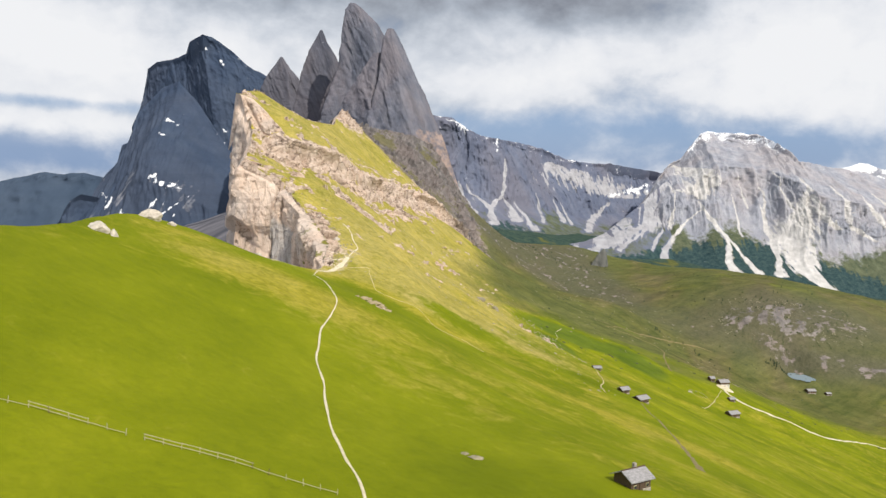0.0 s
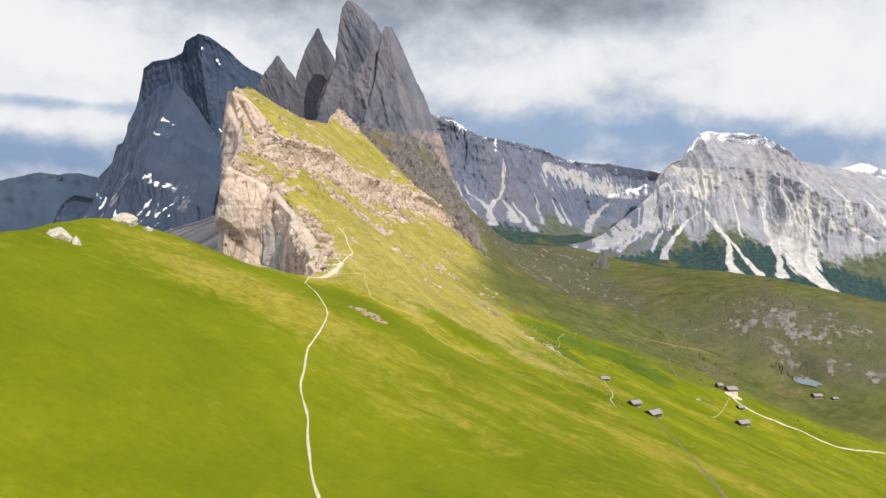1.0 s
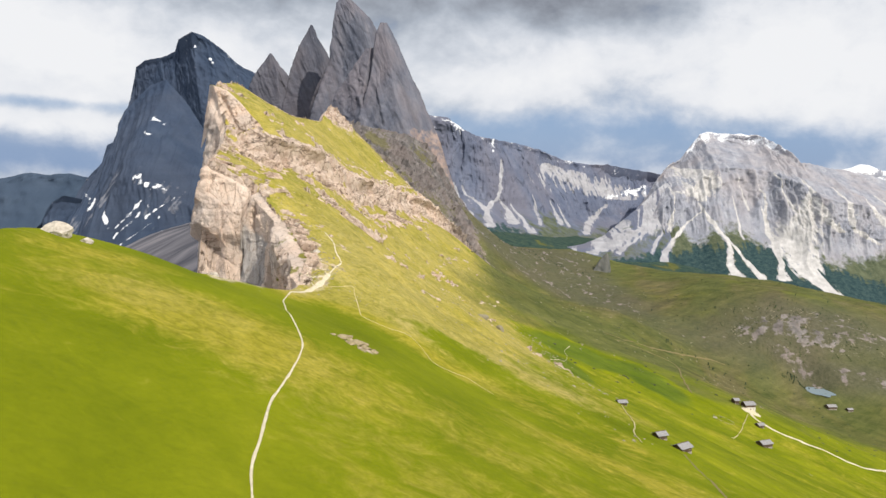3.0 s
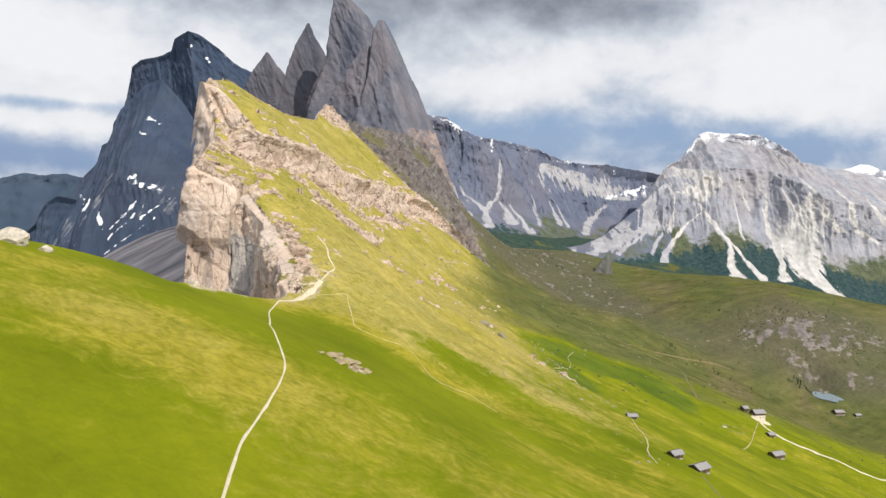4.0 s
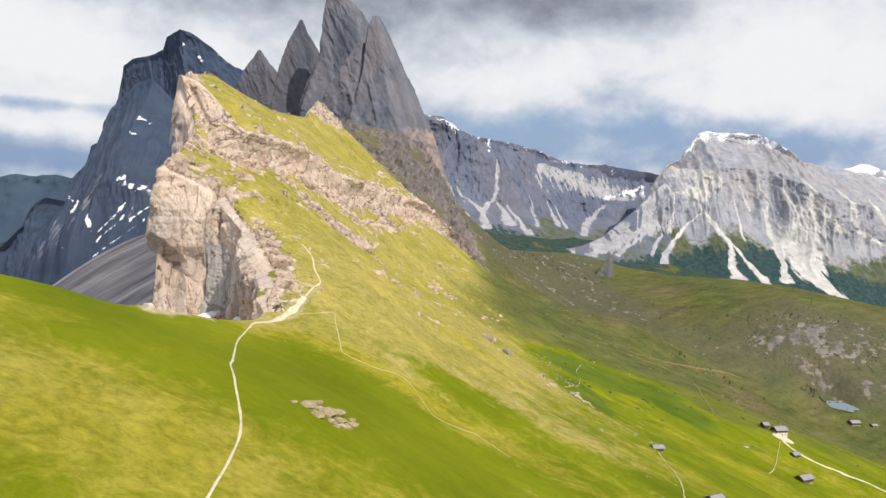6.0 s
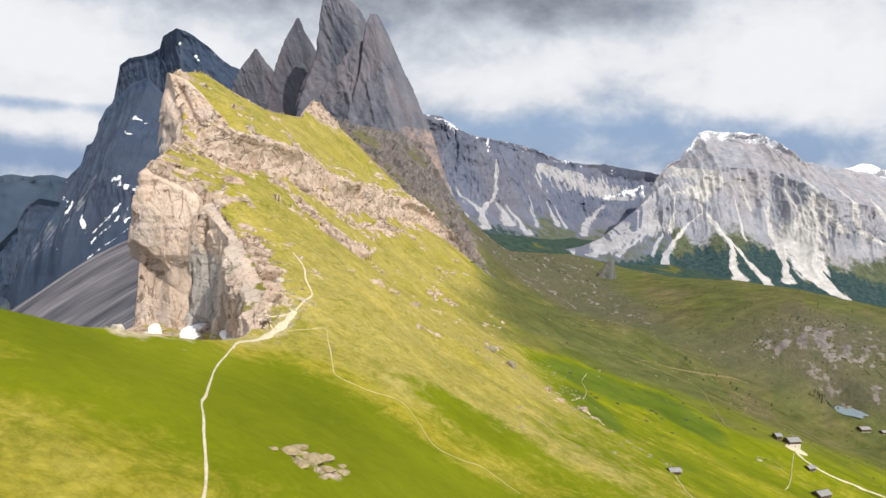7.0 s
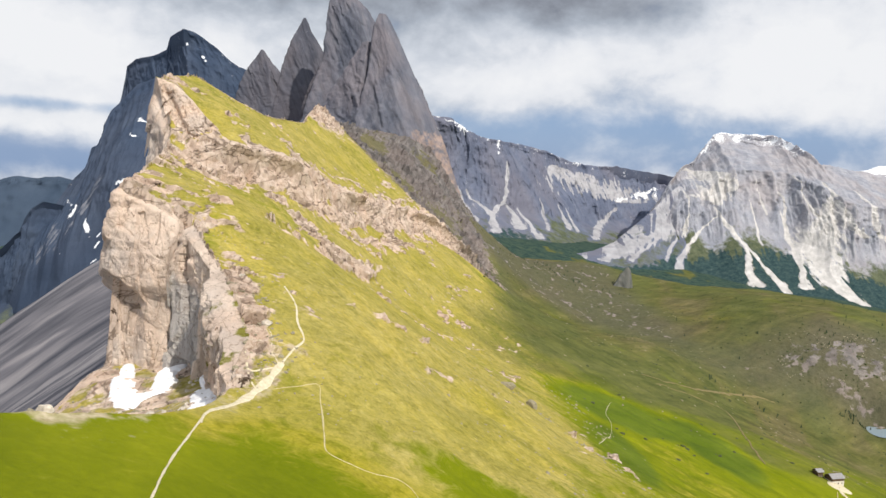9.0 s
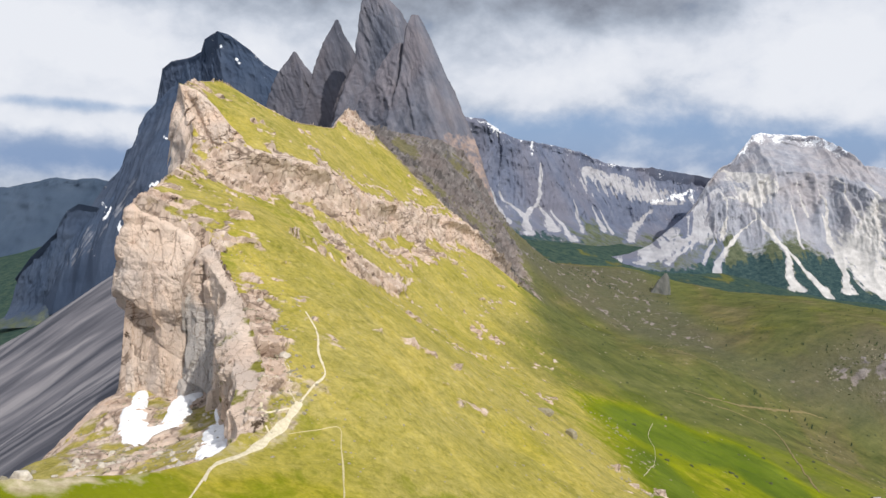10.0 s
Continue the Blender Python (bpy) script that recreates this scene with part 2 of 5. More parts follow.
    pits = noise_fac(t, 0.50, 6.0, 0.72, (1, 0.6, 1), (0.2, 0.1, 0), 0.7)
    rock = blend(t, 1.0, rock, ramp_of(t, pits, ((0.32, (0.42, 0.38, 0.34)), (0.38, (1, 1, 1)))), "MULTIPLY")
    rift = noise_fac(t, 0.055, 3.0, 0.6, (1, 0.35, 1.5), (0, 0.3, 0), 0.6)
    rock = blend(t, calc(t, "MULTIPLY", noise_fac(t, 0.03, 3.0, 0.5), 1.2, clamp=True), rock, blend(t, 1.0, rock, ramp_of(t, rift, ((0.465, (1, 1, 1)), (0.49, (0.22, 0.19, 0.17)), (0.50, (0.22, 0.19, 0.17)), (0.52, (1, 1, 1)))), "MULTIPLY"))
    dim = rock_colours(t, 0.07, (0.070, 0.066, 0.066), (0.150, 0.140, 0.138), (0.260, 0.240, 0.232), (0.21, 0.175, 0.165))
    rock = blend(t, attribute(t, "grey"), rock, dim)
    grass = blend(t, calc(t, "MULTIPLY", attribute(t, "grey"), 0.85), grass, ramp_of(t, crack, ((0.35, (0.062, 0.060, 0.042)), (0.65, (0.125, 0.118, 0.085)))))
    scree = ramp_of(t, noise_fac(t, 0.020, 5.0, 0.5, (0.05, 1, 0.3), (0, 0, -0.44)), ((0.36, (0.065, 0.067, 0.082)), (0.5, (0.150, 0.145, 0.162)), (0.62, (0.265, 0.250, 0.260))))
    soil = ramp_of(t, noise_fac(t, 0.3, 7.0, 0.6), ((0.3, (0.34, 0.28, 0.17)), (0.7, (0.58, 0.50, 0.36))))
    wood = ramp_of(t, noise_fac(t, 0.04, 8.0, 0.75), ((0.32, (0.012, 0.030, 0.026)), (0.48, (0.032, 0.060, 0.050)), (0.66, (0.070, 0.095, 0.060))))
    speck = calc(t, "MULTIPLY", ramp_of(t, noise_fac(t, 0.33, 6.0, 0.72), ((0.60, (0, 0, 0)), (0.68, (1, 1, 1)))), attribute(t, "stones"))
    grass = blend(t, speck, grass, blend(t, 0.5, straw, rock))
    col = blend(t, masked(t, "soil", 0.2, 0.9, 3.0), grass, soil)
    col = blend(t, masked(t, "scree", 0.06, 0.9, 4.0), col, scree)
    col = blend(t, masked(t, "rock", 0.12, 1.25, 6.0), col, rock)
    col = blend(t, masked(t, "forest", 0.02, 1.0, 5.0), col, wood)
    t.links.new(col, bsdf.inputs["Base Color"])
    bsdf.inputs["Roughness"].default_value = 0.95
    bsdf.inputs["Specular IOR Level"].default_value = 0.06
    h = calc(t, "ADD", fine, calc(t, "MULTIPLY", crack, calc(t, "MULTIPLY", attribute(t, "rock"), 5.0)))
    relief(t, bsdf, h, 0.5, 0.7)
    return m


def cliff_material():
    m, t, bsdf = material("pale_dolomite")
    col = rock_colours(t, 0.11, (0.47, 0.375, 0.305), (0.69, 0.560, 0.465), (0.81, 0.680, 0.580), (0.70, 0.50, 0.375), (1, 1, 0.35))
    grey = ramp_of(t, noise_fac(t, 0.035, 4.0, 0.5), ((0.45, (0, 0, 0)), (0.60, (1, 1, 1))))
    col = blend(t, grey, col, blend(t, 0.45, col, (0.44, 0.42, 0.41)))
    streak = ramp_of(t, noise_fac(t, 0.16, 8.0, 0.68, (1, 1, 0.14)), ((0.34, (0.29, 0.275, 0.27)), (0.52, (0.44, 0.42, 0.405)), (0.68, (0.56, 0.53, 0.50))))
    col = blend(t, calc(t, "MULTIPLY", masked(t, "dull", 0.10, 0.9, 3.0), 0.85), col, streak)
    tuft = ramp_of(t, noise_fac(t, 0.1, 7.0, 0.6), ((0.3, (0.14, 0.15, 0.02)), (0.7, (0.30, 0.27, 0.06))))
    col = blend(t, masked(t, "turf", 0.14, 1.2, 5.0), col, tuft)
    crack = noise_fac(t, 0.22, 9.0, 0.7, (1, 1, 0.4), (0, 0.2, 0), 0.6)
    line = ramp_of(t, crack, ((0.33, (0.38, 0.34, 0.31)), (0.40, (1, 1, 1))))
    col = blend(t, 1.0, col, line, "MULTIPLY")
    col = blend(t, 1.0, col, joints(t, 0.10, 0.72, 0.03), "MULTIPLY")
    pits = noise_fac(t, 0.62, 6.0, 0.72, (1, 1, 0.5), (0.2, 0.1, 0), 0.7)
    col = blend(t, 1.0, col, ramp_of(t, pits, ((0.34, (0.42, 0.37, 0.33)), (0.41, (1, 1, 1)), (0.60, (1, 1, 1)), (0.72, (1.14, 1.13, 1.12)))), "MULTIPLY")
    t.links.new(col, bsdf.inputs["Base Color"])
    bsdf.inputs["Roughness"].default_value = 0.92
    bsdf.inputs["Specular IOR Level"].default_value = 0.15
    relief(t, bsdf, calc(t, "ADD", crack, noise_fac(t, 0.7, 6.0, 0.7)), 1.6, 0.9)
    return m


def peak_material(name, dark, mid, light, warm, scale=0.012, screes=(0.36, 0.35, 0.34), lift=6.0, beds=0.1, band_mix=0.5, hatch=0.0):
    """Bare rock with scree, snow and forest where the mesh masks put them."""
    m, t, bsdf = material(name)
    col = rock_colours(t, scale, dark, mid, light, warm, (1, 1, 0.3))
    strata = noise_fac(t, scale * 1.2, 6.0, 0.62, (0.12, 0.12, 2.2), (0.04, beds, 0), 0.3)
    band = ramp_of(t, strata, ((0.38, (0.62, 0.61, 0.6)), (0.52, (1, 1, 1))))
    col = blend(t, band_mix, col, band, "MULTIPLY")
    if hatch:
        lines = ramp_of(t, noise_fac(t, scale * 2.6, 7.0, 0.7, (0.10, 0.4, 1.8), (0.1, beds, 0), 0.15), ((0.40, (0.55, 0.54, 0.54)), (0.50, (1, 1, 1)), (0.62, (1.0, 0.99, 0.98))))
        col = blend(t, hatch, col, lines, "MULTIPLY")
    stone = ramp_of(t, noise_fac(t, scale * 1.5, 7.0, 0.6), ((0.3, tuple(c * 0.72 for c in screes)), (0.7, tuple(min(1, c * 1.2) for c in screes))))
    col = blend(t, masked(t, "scree", scale * 2.4, 1.0, 5.0), col, stone)
    turf = ramp_of(t, noise_fac(t, scale * 2, 7.0, 0.7), ((0.35, (0.058, 0.075, 0.045)), (0.65, (0.125, 0.140, 0.085))))
    col = blend(t, masked(t, "turf", scale * 1.7, 1.0, 4.0), col, turf)
    wood = ramp_of(t, noise_fac(t, scale * 3.5, 8.0, 0.75), ((0.33, (0.014, 0.034, 0.040)), (0.5, (0.032, 0.062, 0.066)), (0.66, (0.060, 0.092, 0.085))))
    col = blend(t, masked(t, "forest", scale * 2.6, 1.5, 5.0), col, wood)
    col = blend(t, masked(t, "snow", scale * 5.0, 1.7, 7.0), col, (0.80, 0.82, 0.86))
    t.links.new(col, bsdf.inputs["Base Color"])
    bsdf.inputs["Roughness"].default_value = 0.93
    bsdf.inputs["Specular IOR Level"].default_value = 0.1
    relief(t, bsdf, noise_fac(t, scale * 5, 9.0, 0.7, (1, 1, 0.5)), lift, 1.0)
    return m


def plain_material(name, a, b, scale=3.0, rough=0.85, stretch=(1, 1, 1), bump_depth=0.02):
    m, t, bsdf = material(name)
    n = noise_fac(t, scale, 7.0, 0.6, stretch)
    t.links.new(ramp_of(t, n, ((0.3, a), (0.7, b))), bsdf.inputs["Base Color"])
    bsdf.inputs["Roughness"].default_value = rough
    relief(t, bsdf, n, bump_depth)
    return m


GROUND = ground_material()
CLIFF = cliff_material()
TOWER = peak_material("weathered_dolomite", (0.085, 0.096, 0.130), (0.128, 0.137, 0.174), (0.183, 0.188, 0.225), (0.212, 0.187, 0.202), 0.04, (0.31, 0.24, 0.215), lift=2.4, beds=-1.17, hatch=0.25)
# massif rock: cloud shade and blue haze are put into its base colours
SHADED_PEAK = peak_material("shaded_massif_dolomite", (0.034, 0.051, 0.088), (0.045, 0.065, 0.108), (0.060, 0.082, 0.127), (0.058, 0.071, 0.104), 0.012, (0.19, 0.20, 0.235), lift=3.0, band_mix=0.22)
# grey and pale rock, with the blue of distance haze painted into both
HAZY_GREY_PEAK = peak_material("hazy_grey_dolomite", (0.088, 0.107, 0.164), (0.117, 0.137, 0.199), (0.158, 0.177, 0.240), (0.165, 0.158, 0.190), 0.014, (0.36, 0.36, 0.385), lift=2.5, band_mix=0.1)
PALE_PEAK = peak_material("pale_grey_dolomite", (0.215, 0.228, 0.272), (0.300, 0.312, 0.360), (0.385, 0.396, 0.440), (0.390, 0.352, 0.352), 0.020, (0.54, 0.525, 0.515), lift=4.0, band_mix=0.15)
# darker copy of the tower rock; cloud shade is painted into its colour
SHADED_TOWER = peak_material("cloud_shaded_dolomite", (0.066, 0.072, 0.096), (0.096, 0.100, 0.126), (0.132, 0.132, 0.156), (0.140, 0.122, 0.132), 0.03, lift=1.2, beds=-1.17, hatch=0.25)
# wooded hills whose blue is haze, painted as base colour
FAR_HILL = peak_material("hazy_wooded_hills", (0.036, 0.056, 0.092), (0.049, 0.074, 0.115), (0.068, 0.096, 0.142), (0.064, 0.088, 0.130), 0.006, (0.2, 0.24, 0.28), lift=3.0, band_mix=0.1)
TRACK = plain_material("trodden_olive_earth", (0.38, 0.325, 0.16), (0.56, 0.485, 0.27), 0.9, 0.95, bump_depth=0.05)
PATH_DIRT = plain_material("trodden_pale_gravel", (0.46, 0.40, 0.27), (0.68, 0.61, 0.45), 0.8, 0.95, bump_depth=0.05)


# ---- meshes ----
def sheet(name, pts, mat, wrap=False, masks=None, parent=None, soft=True):
    """A grid of points (rows, columns, 3) as one smooth mesh with float masks."""
    r, c = pts.shape[:2]
    idx = np.arange(r * c).reshape(r, c)
    if wrap:
        idx = np.hstack([idx, idx[:, :1]])
    quads = np.stack([idx[:-1, :-1], idx[:-1, 1:], idx[1:, 1:], idx[1:, :-1]], -1).reshape(-1, 4)
    me = bpy.data.meshes.new(name)
    me.vertices.add(r * c)
    me.vertices.foreach_set("co", pts.reshape(-1).astype(np.float32))
    n = len(quads)
    me.loops.add(4 * n)
    me.loops.foreach_set("vertex_index", quads.reshape(-1).astype(np.int32))
    me.polygons.add(n)
    me.polygons.foreach_set("loop_start", np.arange(0, 4 * n, 4, dtype=np.int32))
    me.polygons.foreach_set("use_smooth", np.full(n, soft))
    me.update(calc_edges=True)
    for key, mask in (masks or {}).items():
        a = me.attributes.new(key, "FLOAT", "POINT")
        a.data.foreach_set("value", np.ascontiguousarray(np.broadcast_to(mask, (r, c))).reshape(-1).astype(np.float32))
    me.materials.append(mat)
    ob = new(name, me)
    if parent:
        ob.parent = parent
    return ob


def thin_plate(points):
    """A smooth surface z(x, y) through survey points."""
    p = np.array(points, float)
    n = len(p)
    xy = p[:, :2] / 100.0

    def phi(r2):
        return 0.5 * r2 * np.log(np.maximum(r2, 1e-12))

    d2 = ((xy[:, None] - xy[None]) ** 2).sum(-1)
    a = np.zeros((n + 3, n + 3))
    a[:n, :n] = phi(d2) + 0.02 * np.eye(n)
    a[:n, n] = a[n, :n] = 1
    a[:n, n + 1:], a[n + 1:, :n] = xy, xy.T
    w = np.linalg.solve(a, np.concatenate([p[:, 2], np.zeros(3)]))

    def f(x, y):
        x, y = np.asarray(x, float) / 100.0, np.asarray(y, float) / 100.0
        z = w[n] + w[n + 1] * x + w[n + 2] * y
        for k in range(n):
            z = z + w[k] * phi((x - xy[k, 0]) ** 2 + (y - xy[k, 1]) ** 2)
        return z

    return f


def to_line(x, y, line):
    """Distance to a polyline in plan, positive on its right-hand side, and the run along it."""
    best = np.full(np.shape(x), 1e12)
    sign, run, at = np.ones(np.shape(x)), np.zeros(np.shape(x)), 0.0
    for (ax, ay), (bx, by) in zip(line[:-1], line[1:]):
        dx, dy = bx - ax, by - ay
        ln = math.hypot(dx, dy)
        k = np.clip(((x - ax) * dx + (y - ay) * dy) / ln ** 2, 0, 1)
        d2 = (x - ax - k * dx) ** 2 + (y - ay - k * dy) ** 2
        side = (x - ax) * dy - (y - ay) * dx
        near = d2 < best - 1e-9
        best = np.where(near, d2, best)
        sign = np.where(near, np.where(side >= 0, 1.0, -1.0), sign)
        run = np.where(near, at + k * ln, run)
        at += ln
    return np.sqrt(best) * sign, run


# ---- the lie of the land: x, y and height of its main lines ----
CREST = [
    (-95, -300, 0), (-105, 60, -15), (-103, 150, -18), (-100, 247, -24), (-108, 322, -25), (-92, 367, -37.5), (-86, 388, -46), (-74, 408, -50.5), (-64, 428, -57), (-59, 446, -59.5),
    (-58, 464, -60.5), (-60, 490, -50), (-83, 543, -34), (-105, 578, -17), (-136, 575, -2), (-140, 600, -1), (-147, 640, 4), (-155, 690, 14), (-162, 727, 27),
    (-178, 752, 57), (-190, 810, 68), (-184, 858, 74), (-163, 890, 61), (-142, 920, 51), (-122, 1000, 50), (-124, 1095, 72), (-150, 1300, 60), (-210, 1600, 40),
]
CRAG_SLOPE = [
    (-124, 756, 18), (-96, 794, 12), (-72, 872, -9), (-26, 1015, -29), (3, 1083, -40), (44, 1118, -81), (-54, 817, -38), (-66, 699, -38),
    (-40, 756, -61), (-92, 615, -11), (-66, 539, -36), (-44, 508, -50), (-10, 509, -65), (47, 658, -104), (-32, 478, -62), (14, 1514, 30), (70, 1500, -60),
]
PASTURE = [
    (-26, 453, -67), (8, 522, -78), (7, 417, -81), (20, 409, -87), (26, 317, -77), (-19, 327, -56), (-20, 263, -54), (-52, 251, -42),
    (-70, 281, -35), (13, 170, -61), (65, 676, -117), (82, 626, -121), (46, 157, -63), (-50, 100, -38), (30, 0, -62),
]
VALLEY = [
    (117, 511, -124), (119, 434, -119), (311, 790, -202), (283, 689, -204), (576, 1170, -281), (325, 1059, -215), (277, 1153, -179), (127, 1183, -145),
    (207, 1249, -188), (490, 1235, -233), (539, 1258, -205), (656, 1284, -205), (370, 1690, -186), (157, 1783, -144), (1154, 2036, -277), (250, 300, -160),
    (700, 800, -320), (1200, 900, -420), (250, 0, -150), (1000, -200, -430), (60, 1800, -120), (326, 1850, -157), (567, 1850, -195), (706, 1850, -203), (835, 1850, -222), (1044, 1850, -256),
]
BASIN = [(250, 2250, -260), (600, 2200, -300), (1100, 2250, -350), (300, 2600, -280), (1100, 2600, -365), (2000, 2600, -420), (287, 3150, -225), (970, 3050, -310), (2500, 1200, -560), (1600, 4800, -330), (4500, 4500, -500), (4500, -300, -700), (0, 4800, -250)]
NORTH = [
    (-65, 462, -66), (-69, 474, -70), (-84, 440, -68), (-75, 495, -73), (-94, 480, -79), (-84, 528, -78), (-89, 549, -77), (-105, 566, -80), (-121, 566, -83), (-107, 520, -85), (-116, 452, -76), (-136, 500, -86), (-141, 545, -89), (-147, 575, -85),
    (-102, 425, -66), (-103, 390, -51), (-110, 404, -59), (-125, 470, -82), (-168, 525, -122), (-155, 440, -105), (-175, 585, -150), (-200, 700, -180), (-240, 850, -190), (-230, 1000, -150), (-300, 1500, -130), (-572, 1800, -173), (-665, 1750, -232), (-860, 1750, -372), (-470, 1400, -254), (-600, 1300, -365), (-420, 900, -290), (-775, 2430, -340), (-1120, 2560, -440), (-350, 400, -300), (-200, 200, -110), (-200, -200, -90), (-1500, 1500, -700),
    (-1500, 0, -800), (-4500, 0, -1000), (-4500, 4500, -900), (-1000, 3500, -200), (-300, 2200, -60), (-1200, 800, -700),
]
OUTCROPS = [
    [(-165, 728), (-140, 722), (-112, 752), (-84, 786), (-60, 866), (-16, 1005), (14, 1075), (50, 1112)],
    [(-106, 750), (-86, 746), (-66, 716), (-50, 738), (-34, 774)],
    [(-58, 800), (-40, 850), (-8, 960)],
    [(-56, 470), (-56, 492), (-74, 545), (-96, 582), (-126, 586), (-132, 604), (-139, 640), (-147, 690), (-158, 732)],
    [(-114, 646), (-99, 608), (-90, 604)],
    [(-166, 738), (-174, 762), (-182, 800)],
]
south_of = thin_plate(CREST + CRAG_SLOPE + PASTURE + VALLEY + BASIN)
north_of = thin_plate(NORTH + [(x - 22, y, z - 10) for x, y, z in CREST[:6]] + [(x - 60, y, z - 34) for x, y, z in CREST[:5]])
CREST_XY = [(x, y) for x, y, z in CREST]
POND = (576, 1172, -281)


def ground_height(x, y):
    x, y = np.asarray(x, float), np.asarray(y, float)
    d, run = to_line(x, y, CREST_XY)
    s = south_of(x, y)
    d0, r0 = to_line(x, y, OUTCROPS[0])
    s = s - 9.0 * np.tanh(d0 / 7.0) * np.exp(-(d0 / 26.0) ** 2) * smooth(r0, 0, 40)
    d1, r1 = to_line(x, y, [(-78, 660), (-60, 709), (-46, 752), (-36, 788)])
    s = s - 4.0 * np.tanh(d1 / 5.0) * np.exp(-(d1 / 16.0) ** 2)
    wild = smooth(y, 440, 600)
    fall, across = 0.78 * x - 0.62 * y, 0.62 * x + 0.78 * y
    s = s + (0.25 + 0.45 * smooth(x, -20, 60)) * fbm(fall / 46, across / 7.5, 0, 4, 25, 0.55) * smooth(d, 10, 60)
    s = s + 1.1 * fbm(x / 60, y / 60, 0, 3, 5) + (0.25 + 1.0 * wild) * fbm(x / 13, y / 13, 0, 4, 9) * smooth(d, 0, 25)
    s = s + 1.15 * np.exp(-((x + 50) / 26) ** 2 - ((y - 373) / 22) ** 2)
    far = smooth(np.hypot(x - 100, y - 300), 500, 1300)
    s = s + far * 9.0 * fbm(x / 130, y / 130, 0, 4, 21)
    n = north_of(x, y) + 2.2 * fbm(x / 22, y / 22, 0, 4, 31) + far * 10 * fbm(x / 150, y / 150, 0, 3, 37)
    width = 4.0 + 20.0 * (1 - smooth(y, 310, 385))
    shift = 2.5 * smooth(y, 478, 500)
    k = smooth(d, -width + 0.8 * shift, shift)
    z = n + (s - n) * k
    px, py, pz = POND
    q = np.hypot((x - px) / 18, (y - py) / 24)
    return z + (pz - 1.5 - z) * (1 - smooth(q, 0.95, 1.8))


def near_lines(x, y, lines, widths):
    best = np.zeros(np.shape(x))
    for line, w in zip(lines, widths):
        d, run = to_line(x, y, line)
        best = np.maximum(best, 1 - np.abs(d) / w)
    return best


def spaced(stops):
    """Grid coordinates: (start, step) pairs, the step growing smoothly between them."""
    out = [stops[0][0]]
    at = [a for a, b in stops]
    step = [b for a, b in stops]
    while out[-1] < at[-1]:
        out.append(out[-1] + float(np.interp(out[-1], at, step)))
    return np.array(out)


# dry, straw-coloured stretches of pasture: x, y, half length, half width, turn in degrees
DRY = [(-112, 640, 60, 30, 100), (-54, 438, 30, 9, 80), (87, 310, 45, 16, 85), (92, 385, 22, 14, 80), (-48, 281, 66, 32, 2), (40, 560, 140, 40, 70), (-30, 600, 120, 40, 65), (120, 470, 60, 30, 10), (10, 420, 60, 14, -30), (-90, 310, 40, 14, 60), (95, 330, 60, 22, -20), (-20, 740, 160, 30, 70)]

LUSH = [(-42, 372, 72, 50, 0), (24, 456, 30, 16, -20), (-45, 150, 75, 48, 100), (20, 120, 60, 30, 80), (150, 790, 60, 45, 20), (112, 650, 90, 22, 82), (150, 500, 80, 26, 100), (215, 780, 60, 30, 100)]


